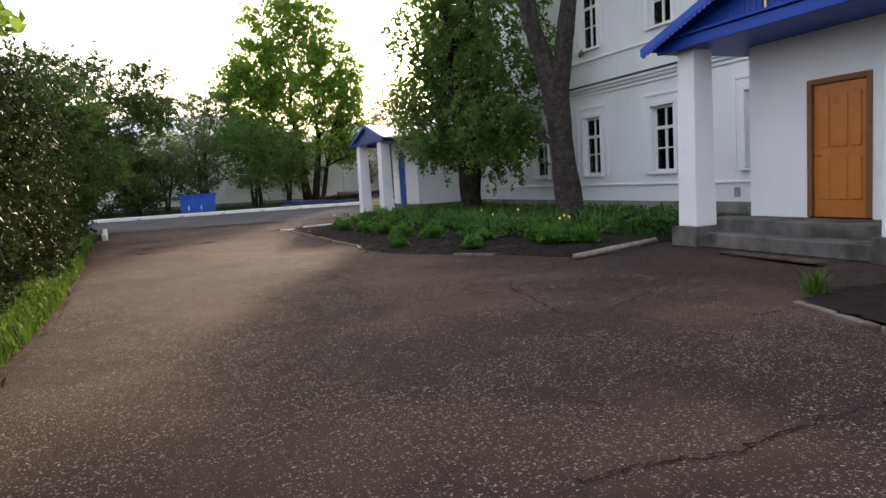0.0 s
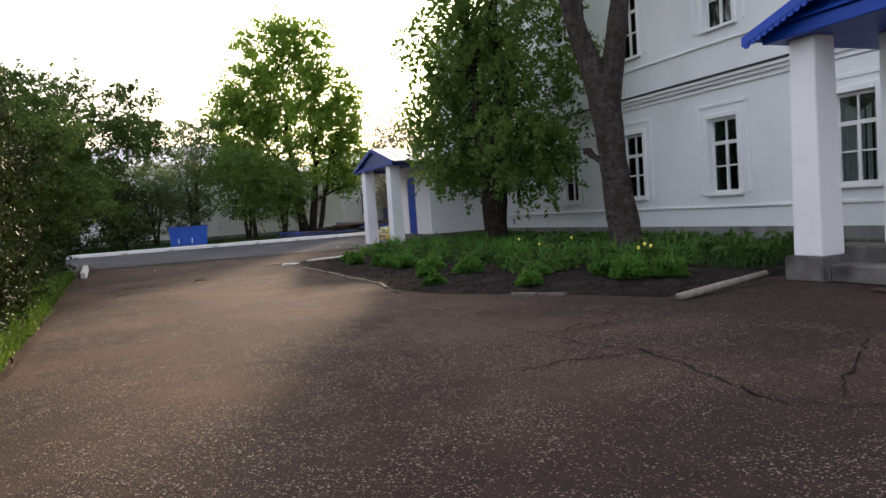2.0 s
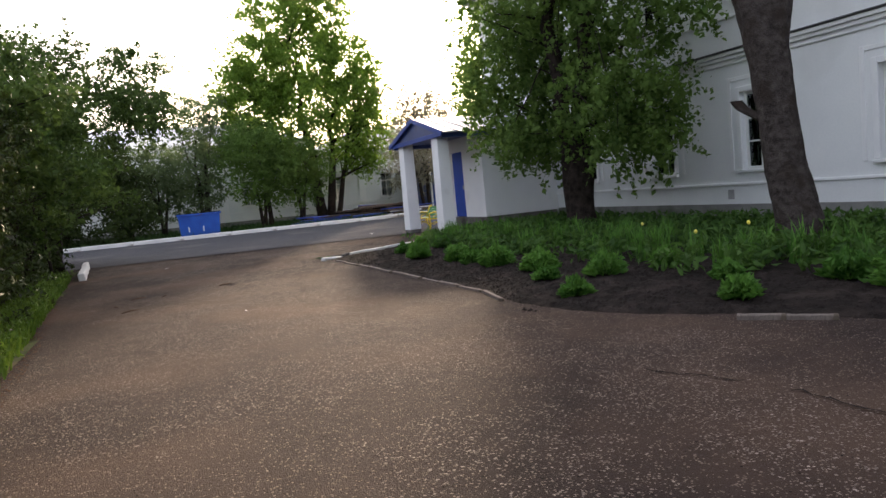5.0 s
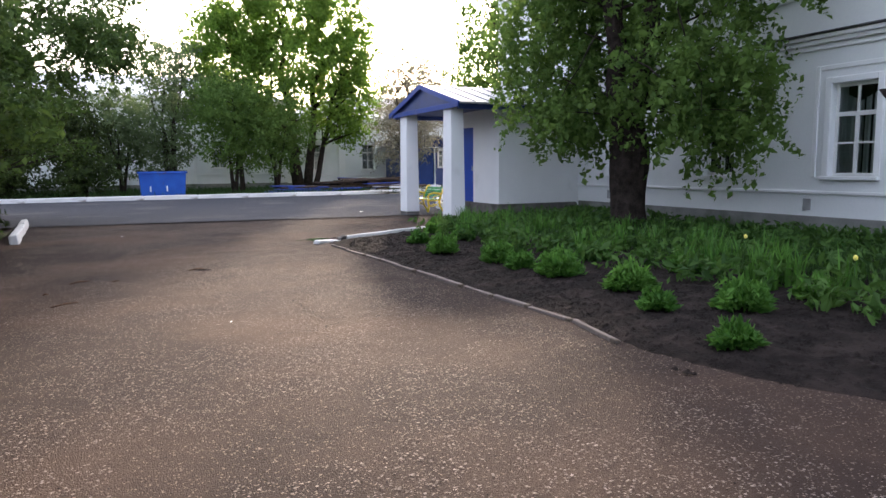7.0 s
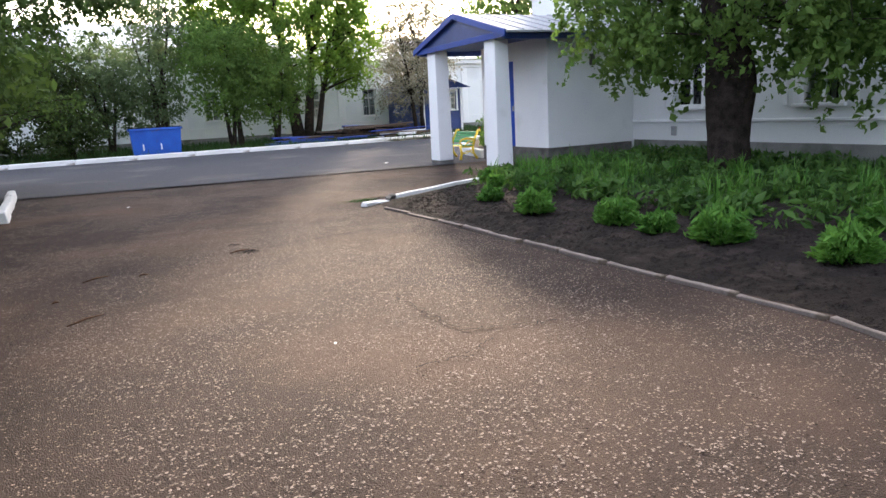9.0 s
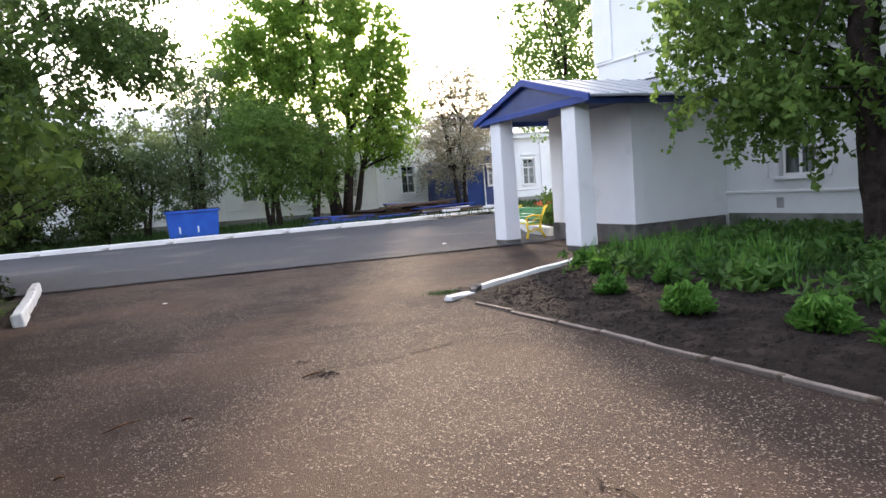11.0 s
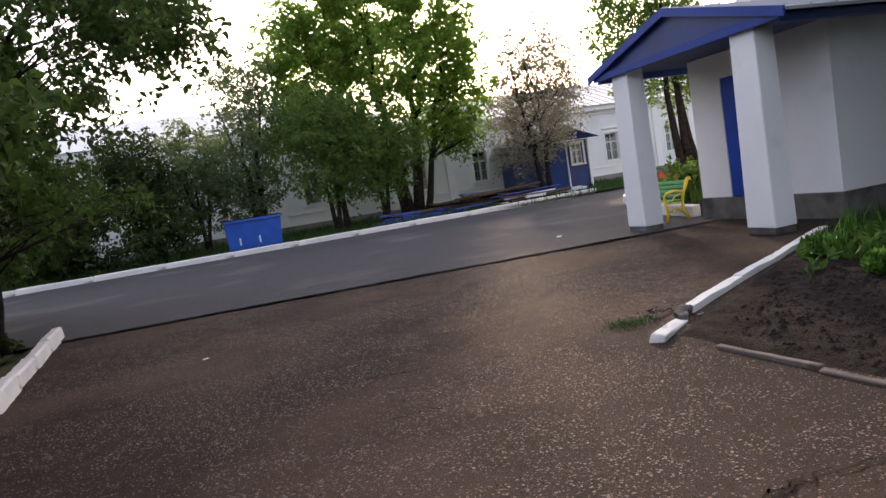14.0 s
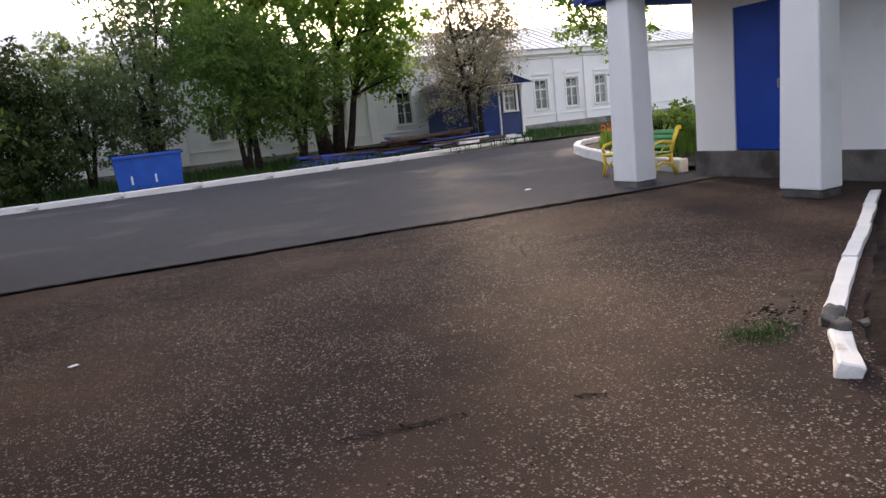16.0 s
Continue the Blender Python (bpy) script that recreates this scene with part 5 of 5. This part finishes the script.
# ---- waste container ----
wc = thing("waste_container", (2.6, 48.7, 0), "blue painted steel waste container behind the kerb", "container")
bm = prism([(1.45, 48.1), (3.75, 48.1), (3.75, 49.3), (1.45, 49.3)], 0.2, 1.42, 0.02)
for q in bm.verts:
    if q.co.z < 0.6:
        q.co.x = 2.6 + (q.co.x - 2.6) * 0.93
        q.co.y = 48.7 + (q.co.y - 48.7) * 0.85
part("body", bm, M_BIN, wc)
part("rim", boxes((1.4, 48.04, 1.36, 3.8, 48.12, 1.46), (1.4, 49.28, 1.36, 3.8, 49.36, 1.46), (1.38, 48.04, 1.36, 1.46, 49.36, 1.46), (3.74, 48.04, 1.36, 3.82, 49.36, 1.46), bevel=0.01), M_BIN, wc)
part("lid", boxes((1.42, 48.1, 1.465, 3.78, 49.3, 1.5), bevel=0.012), M_CRACK, wc, "dark sagging lid")
for x in (1.9, 3.3):
    part("foot", boxes((x - 0.1, 48.25, 0.07, x + 0.1, 49.15, 0.2), bevel=0.01), M_CRACK, wc)
for x in (1.95, 2.75):
    part("splash", prism([(x, 48.155), (x + 0.07, 48.155), (x + 0.05, 48.15), (x + 0.02, 48.15)], 0.42, 0.72), M_PALEB, wc, "white paint splash")

# ---- lumber piles ----


def pile(x, y, n, w, mats, seed, label):
    rng = random.Random(seed)
    th = thing("lumber_pile", (x, y, 0.1), label, "lumber pile", "lumber piles")
    for i in range(n):
        L, hh = rng.uniform(2.0, 4.2), rng.uniform(0.05, 0.14)
        b = boxes((-L / 2, -rng.uniform(0.1, 0.25), 0, L / 2, 0.15, hh), bevel=0.01)
        b.transform(pose(x + rng.uniform(-w, w), y + rng.uniform(-0.9, 0.9), 0.1 + 0.10 * (i // 5), rng.uniform(-4, 4), rng.uniform(-3, 3), rng.uniform(-12, 12)))
        part("plank", b, mats[i % len(mats)], th)


pile(14.6, 50.6, 38, 1.9, (M_LUMB, M_LUMB, M_CRACK, M_LUMB, M_LUMB, M_BTARP), 3, "heap of old dark boards on the verge")
pile(11.0, 50.8, 20, 1.2, (M_BTARP, M_LUMB, M_BTARP), 4, "low heap of boards under blue sheeting")
pile(16.4, 49.6, 18, 0.9, (M_PALEB, M_LUMB, M_PALEB, M_BTARP), 5, "low heap of pale sheets and boards")

# ---- bench ----
BENCH = Matrix.Translation((10.16, 32.62, 0)) @ pose(0, 0, 0, 0, 0, -90) @ Matrix.Diagonal((0.88, 1, 1, 1)) @ Matrix.Translation((-10.05, -32.15, 0))
bn = thing("garden_bench", (10.3, 32.0, 0), "park bench with yellow cast-iron ends and green slats", "bench")
for k, x in enumerate((10.05, 11.65)):
    sp = [([(x, 32.15, 0.03), (x, 32.2, 0.22), (x, 32.16, 0.44)], [0.04, 0.034, 0.04]), ([(x, 32.75, 0.03), (x, 32.62, 0.22), (x, 32.6, 0.44)], [0.04, 0.034, 0.04]),
          ([(x, 32.14, 0.43), (x, 32.62, 0.41)], [0.025, 0.025]), ([(x, 32.6, 0.42), (x, 32.68, 0.65), (x, 32.8, 0.9)], [0.038, 0.034, 0.042]),
          ([(x, 32.68, 0.64), (x, 32.4, 0.68), (x, 32.2, 0.64), (x, 32.15, 0.56), (x, 32.2, 0.5)], [0.032] * 5), ([(x, 32.19, 0.2), (x, 32.4, 0.3), (x, 32.62, 0.2)], [0.018] * 3)]
    sp += [([(x, 32.3, 0.44), (x, 32.42, 0.56), (x, 32.6, 0.6)], [0.016] * 3), ([(x, 32.16, 0.3), (x, 32.35, 0.2), (x, 32.55, 0.32), (x, 32.6, 0.4)], [0.016] * 4), ([(x, 32.8, 0.9), (x, 32.87, 0.92), (x, 32.88, 0.87)], [0.042, 0.03, 0.02])]
    me = tubes_mesh("bench_end", sp, M_YEL, 7)
    me.transform(BENCH)
    part("bench_end", me, None, bn, "yellow scrolled iron end")
for i in range(5):
    part("slat", boxes((10.02, 32.16 + i * 0.092, 0.445, 11.68, 32.23 + i * 0.092, 0.475), bevel=0.006, m=BENCH), M_GRN if i else M_YEL, bn)
for i in range(4):
    b = boxes((10.02, -0.015, 0, 11.68, 0.015, 0.075), bevel=0.006)
    b.transform(BENCH @ Matrix.Translation((0, 32.645 + i * 0.038, 0.53 + i * 0.09)) @ pose(0, 0, 0, -22, 0, 0))
    part("slat", b, M_GRN, bn)

# ---- round flower bed beyond the road ----
RK = [(11.05, 31.3), (11.5, 33.2), (12.5, 35.3), (13.4, 37.2), (14.6, 39.2), (15.9, 40.7), (17.6, 41.6), (19.6, 41.8), (24.0, 41.0)]
RB = RK + [(27.0, 40.0), (27.0, 33.0), (13.7, 32.4), (11.6, 31.0)]
sheet("round_bed", RB, 0.0, 0.15, M_EARTH, 0.03, 21, lambda x, y: 0.12, "raised rounded bed of dark soil beside the bench", category="flower bed")
kerb_run("round_kerb", RK, 0.2, 0.3, -0.02, M_KERB, 0.8, 12, "whitewashed kerb curving round the flower bed", "", tilt=1, soften=0.1)
INB = [(12.4, 32.8), (13.4, 35.6), (15.0, 38.6), (17.2, 40.6), (23.5, 40.2), (26.5, 38.5), (26.5, 33.5)]
g = np.random.default_rng(4)
pts = np.stack([16.6 + 1.3 * g.normal(size=320), 39.2 + 1.1 * g.normal(size=320)], 1)
pts = pts[inside(INB, pts[:, 0], pts[:, 1])]
single("red_flowers", leaves_mesh("red_flowers", np.concatenate([pts, 0.62 + 0.16 * g.random((len(pts), 1))], 1), 0.12, M_RFLOW, 5, 0.9), None, "red garden flowers in the round bed", "flowers", kind="stuff")
pts = np.concatenate([np.repeat(pts, 5, 0) + g.normal(size=(len(pts) * 5, 2)) * 0.06, scatter(INB, 6000, 71)])
single("garden_greens", blades_mesh("garden_greens", pts, 0.1, 0.5, 0.02, L_WEED, 6), None, "green stems of garden flowers", "plants", kind="stuff")
shrub(13.6, 34.6, 1.2, 0.8, 2200, L_SHRUB, 72, "garden_bush", "leafy bush growing behind the bench", 0.11, 5, 0.1, 40, "", 8)

# ---- plants in the bed ----


def soil_z(x, y):
    return bed_rise(x, y)


BUSHES = [(5.85, 22.0, 0.26), (5.6, 20.35, 0.36), (5.92, 18.95, 0.38), (5.87, 18.15, 0.28), (6.0, 17.35, 0.42), (6.1, 16.0, 0.38), (6.3, 14.5, 0.36), (6.2, 11.95, 0.28), (7.5, 11.0, 0.42), (8.05, 10.7, 0.40), (7.6, 11.7, 0.35), (7.4, 14.5, 0.30), (6.9, 12.8, 0.25), (7.6, 25.0, 0.30), (6.9, 23.6, 0.24), (7.3, 20.8, 0.34), (7.3, 18.2, 0.3), (7.6, 16.6, 0.34), (5.2, 13.6, 0.25), (5.6, 15.0, 0.24), (6.8, 21.9, 0.3), (8.6, 12.4, 0.36)]


def bush(x, y, r, seed, label, leaf, group):
    g = np.random.default_rng(seed)
    z = soil_z(x, y) - 0.02
    n = int(1500 * r / 0.35)
    d = g.normal(size=(n, 3)); d[:, 2] = np.abs(d[:, 2]); d /= np.linalg.norm(d, axis=1)[:, None]
    rr = r * (0.55 + 0.5 * g.random((n, 1))) * (1 + 0.16 * np.sin(d[:, :1] * 7 + seed) + 0.12 * np.sin(d[:, 1:2] * 9 + seed))
    c = np.array([x, y, z + 0.04]) + d * rr * np.array([1, 1, 1.05])
    th = thing("peony_bush", (x, y, z), label, "plant", group)
    part("leaves", leaves_mesh("leaves", c, 0.095, leaf, seed, 0.36, -0.6), None, th)
    part("stems", tubes_mesh("stems", [limb((x + g.normal() * 0.03, y + g.normal() * 0.03, z), tuple(np.array([x, y, z]) + q * r * 0.8), 0.008, 0.004, seed + i, 3) for i, q in enumerate(d[:12])], M_BARK, 5), None, th)


for i, (x, y, r) in enumerate(BUSHES):
    bush(x, y, r * 0.72, 700 + i, "rounded bright green peony clump in the dark soil", L_PEONY, "peony clumps")

BACK = [(8.0, 25.6), (7.3, 23.0), (8.3, 20.5), (8.3, 18.5), (8.6, 16.0), (8.2, 13.6), (8.9, 12.2), (9.4, 10.3), (13.5, 10.1), (13.5, 27.0), (9.9, 26.6)]


def zs(P):
    return np.array([soil_z(x, y) - 0.01 for x, y in P])


P = scatter(BACK, 26000, 61)
single("lawn_grass", blades_mesh("lawn_grass", P, zs(P), 0.17, 0.008, L_GRASS, 61, 0.6), None, "long uncut grass along the building's foot", "grass", kind="stuff")
P = scatter([(6.9, 24.6), (6.4, 20.0), (6.8, 16.0), (6.9, 13.2), (8.0, 12.0), (10, 10.6), (12.5, 12), (12.5, 25.5)], 480, 62)
Q = np.repeat(P, 26, 0) + np.random.default_rng(3).normal(size=(len(P) * 26, 2)) * 0.10
single("bed_herbs", leaves_mesh("bed_herbs", np.concatenate([Q, (zs(Q) + 0.04 + 0.30 * np.random.default_rng(4).random(len(Q)) ** 1.2)[:, None]], 1), 0.14, L_HERB, 62, 0.42), None, "mixed leafy perennials filling the back of the bed", "plants", kind="stuff")
P = scatter([(7.2, 25.3), (6.9, 22.0), (7.4, 15.5), (7.5, 12.6), (9.5, 11), (10, 25.8)], 80, 63)
Q = np.repeat(P, 16, 0) + np.random.default_rng(5).normal(size=(len(P) * 16, 2)) * 0.05
single("iris_leaves", blades_mesh("iris_leaves", Q, zs(Q), 0.42, 0.017, L_PEONY, 63, 0.35), None, "upright sword-shaped iris leaves", "plants", kind="stuff")


def tulip(x, y, z, h, seed):
    th = thing("yellow_flower", (x, y, z), "pale yellow flower on a thin stem", "flower", "yellow flowers")
    part("stem", tubes_mesh("stem", [([(x, y, z), (x + 0.01, y, z + h)], [0.006, 0.005])], L_GRASS, 5), None, th)
    bm = bmesh.new()
    bmesh.ops.create_uvsphere(bm, u_segments=8, v_segments=6, radius=0.026, matrix=Matrix.Translation((x + 0.01, y, z + h + 0.03)) @ Matrix.Diagonal((1, 1, 1.25, 1)))
    for q in bm.verts:
        if q.co.z > z + h + 0.05:
            q.co.x += (q.co.x - x) * 0.25 * (1 if int(q.co.y * 200) % 2 else -0.3)
    part("petals", bm, M_YFLOW, th, smooth=True)


for i, (x, y, h) in enumerate([(7.7, 10.85, 0.5), (7.78, 10.8, 0.48), (7.66, 10.95, 0.46), (8.23, 13.7, 0.5), (7.9, 14.4, 0.4), (8.6, 16.5, 0.4)]):
    tulip(x, y, soil_z(x, y), h, i)

# weeds beside the yard
P = scatter([(-1.0, 3), (-0.95, 9), (-1.15, 14), (-1.5, 20), (-1.9, 27), (-2.6, 27), (-2.0, 14), (-1.7, 3)], 7000, 64)
single("roadside_weeds", blades_mesh("roadside_weeds", P, 0.02, 0.24, 0.012, L_WEED, 64, 0.6), None, "bright green weeds and grass under the hedge", "weeds", kind="stuff")
Q = P[:5000] + np.random.default_rng(7).normal(size=(5000, 2)) * 0.05
single("roadside_herbs", leaves_mesh("roadside_herbs", np.concatenate([Q, 0.05 + 0.25 * np.random.default_rng(8).random((5000, 1))], 1), 0.07, L_WEED, 65, 0.5), None, "leafy weeds under the hedge", "weeds", kind="stuff")
P = scatter(VERGE, 26000, 66)
P = P[(P[:, 0] > -14) & (P[:, 0] < 26)]
single("verge_grass", blades_mesh("verge_grass", P, 0.1, 0.28, 0.02, L_GRASS, 66, 0.5), None, "unmown verge grass", "grass", kind="stuff")
P = np.random.default_rng(9).normal(size=(90, 2)) * 0.045 + np.array([6.8, 4.5])
single("weed_tuft", blades_mesh("weed_tuft", P, 0.03, 0.22, 0.009, L_WEED, 67, 0.6), None, "tuft of weeds at the corner of the soil patch", "weeds", kind="stuff")
P = np.random.default_rng(10).normal(size=(420, 2)) * np.array([0.14, 0.09]) + np.array([4.45, 24.35])
single("weed_tuft", blades_mesh("weed_tuft", P, 0.005, 0.032, 0.004, L_GRASS, 68, 1.1), None, "low weeds in broken asphalt by the kerb", "weeds", kind="stuff")

# log edging, dark strip at the steps, twigs
single("edging_pole", tubes_mesh("edging_pole", [([(6.80, 9.12, 0.05), (7.7, 9.33, 0.08), (8.85, 9.56, 0.13)], [0.055, 0.05, 0.045])], M_LOG, 10, 0.1, 3), None, "weathered grey wooden pole edging the bed", "pole")
# added board in place of the dark shape at the step's bottom edge
pl = boxes((-1.0, -0.12, 0, 1.0, 0.12, 0.03), bevel=0.006)
pl.transform(pose(8.75, 6.9, 0.025, 0, 1, 82))
single("plank", pl, M_LUMB, "added dark plank standing in for the step's dark bottom edge", "plank")
for i, (x, y, a, L) in enumerate([(1.55, 20.85, 0.35, 0.26), (-0.06, 20.34, 0.6, 0.32), (-0.14, 18.61, 0.7, 0.36), (0.4, 20.19, 0.1, 0.10), (-0.41, 19.45, 0.4, 0.07), (2.9, 2.9, 1.9, 0.14)]):
    single("fallen_twig", tubes_mesh("fallen_twig", [([(x - L / 2 * math.cos(a), y - L / 2 * math.sin(a), 0.014), (x, y, 0.026), (x + L / 2 * math.cos(a), y + L / 2 * math.sin(a), 0.013)], [0.006, 0.011, 0.004])], M_TWIG, 6, 0.2, i), None, "dry brown twig on the asphalt", "twig", "fallen twigs")


def scraps(name, xy, z, size, flat, material, label, seed, cat):
    """Small irregular lumps, each a squashed five-sided stone."""
    g = np.random.default_rng(seed)
    n = len(xy)
    a0 = g.random((n, 1)) * 6.28
    ang = a0 + np.arange(5)[None] * 1.2566 + g.normal(size=(n, 5)) * 0.25
    r = size * (0.35 + 1.0 * g.random((n, 1)) ** 2) * (0.75 + 0.5 * g.random((n, 5)))
    v = np.zeros((n, 6, 3))
    v[:, :5, 0] = xy[:, :1] + r * np.cos(ang)
    v[:, :5, 1] = xy[:, 1:] + r * np.sin(ang)
    v[:, :5, 2] = z
    v[:, 5, 0], v[:, 5, 1] = xy[:, 0] + r[:, 0] * 0.3, xy[:, 1]
    v[:, 5, 2] = z + r.mean(1) * flat
    i = np.arange(n) * 6
    f = np.stack([np.stack([i + k, i + (k + 1) % 5, i + 5], 1) for k in range(5)], 1).reshape(-1, 3)
    return single(name, raw_mesh(name, v.reshape(-1, 3), f, material), None, label, cat, kind="stuff")


NEAR = [(-1.0, 0.3), (7.5, 0.3), (6.3, 9.0), (4.3, 12.5), (4.3, 23.3), (7.5, 27.0), (8.5, 30.5), (-1.6, 30.5), (-1.0, 14)]
P = scatter(NEAR, 170000, 81)
P = P[[noise.noise(Vector((x * 0.7, y * 0.7, 4.0))) + 0.6 * noise.noise(Vector((x * 2.6, y * 2.6, 9.0))) > -0.10 for x, y in P]]
scraps("stone_chips", P, 0.007, 0.0080, 0.2, M_CHIP, "pale stone chips standing out of the worn asphalt", 81, "stone chips")
P = scatter(NEAR, 14000, 82)
scraps("dark_grit", P, 0.005, 0.007, 0.25, M_CRACK, "dark loose grit on the asphalt", 82, "grit")
P = scatter([(-1.35, 1.0), (-0.75, 1.0), (-0.85, 9.0), (-1.05, 15.0), (-1.45, 21.0), (-1.75, 21.0), (-1.4, 14.0), (-1.25, 8.0)], 2600, 89)
scraps("leaf_litter", P, 0.012, 0.02, 0.35, M_TWIG, "dry brown leaf litter along the asphalt's edge", 89, "leaf litter")
P = np.concatenate([np.random.default_rng(83).normal(size=(80, 2)) * np.array([0.05, 0.08]) + np.array([1.65, 20.8]), np.random.default_rng(84).normal(size=(30, 2)) * 0.04 + np.array([1.57, 21.4]), np.random.default_rng(85).normal(size=(90, 2)) * np.array([0.12, 0.10]) + np.array([4.85, 24.55])])
scraps("soil_crumbs", P, 0.006, 0.015, 0.6, M_EARTH, "crumbs of dark soil on the asphalt", 86, "soil")
BANDP = scatter([(4.6, 23.3), (4.75, 17.5), (4.8, 15.2), (4.3, 13.4), (5.0, 12.3), (6.2, 10.8), (6.9, 9.3), (8.0, 9.9), (7.4, 14), (7.2, 22), (7.0, 25)], 10000, 87)
scraps("soil_clods", BANDP, -0.008, 0.032, 0.75, M_EARTH, "crumbly clods of dug soil", 88, "soil")
ob = bpy.data.objects["soil_clods"]
co = np.empty(len(ob.data.vertices) * 3)
ob.data.vertices.foreach_get("co", co)
co = co.reshape(-1, 3)
co[:, 2] += np.repeat(np.array([bed_rise(x, y) for x, y in BANDP]), 6)
ob.data.vertices.foreach_set("co", co.reshape(-1))
for x, y, w in ((8.15, 32.43, 0.09), (0.5, 27.23, 0.035), (1.49, 16.75, 0.016)):
    b = boxes((-w, -w * 0.6, 0, w, w * 0.6, 0.004), bevel=0.001)
    for q in b.verts:
        q.co.z += 0.02 * w / 0.05 * abs(math.sin(q.co.x * 40 + q.co.y * 23)) * 0.4
    b.transform(pose(x, y, 0.016 + (0.02 if y > 31 else 0), 0, 0, x * 50))
    single("paper_scrap", b, M_KERB, "pale scrap of litter on the asphalt", "litter", "litter scraps")

# sandy wear where the kerb has broken
SP = [(4.72, 24.28), (4.98, 24.40), (5.5, 24.68), (6.1, 25.02), (5.95, 25.15), (5.4, 24.98), (5.0, 24.85), (4.7, 24.6)]
sheet("sand_patch", SP, 0.0145, 0.025, M_SAND, 0.006, 13, lambda x, y: -0.012 * max(0, 1 - 4 * edge_gap(x, y, SP)), "sandy washed-out patch beside the broken kerb", category="ground")
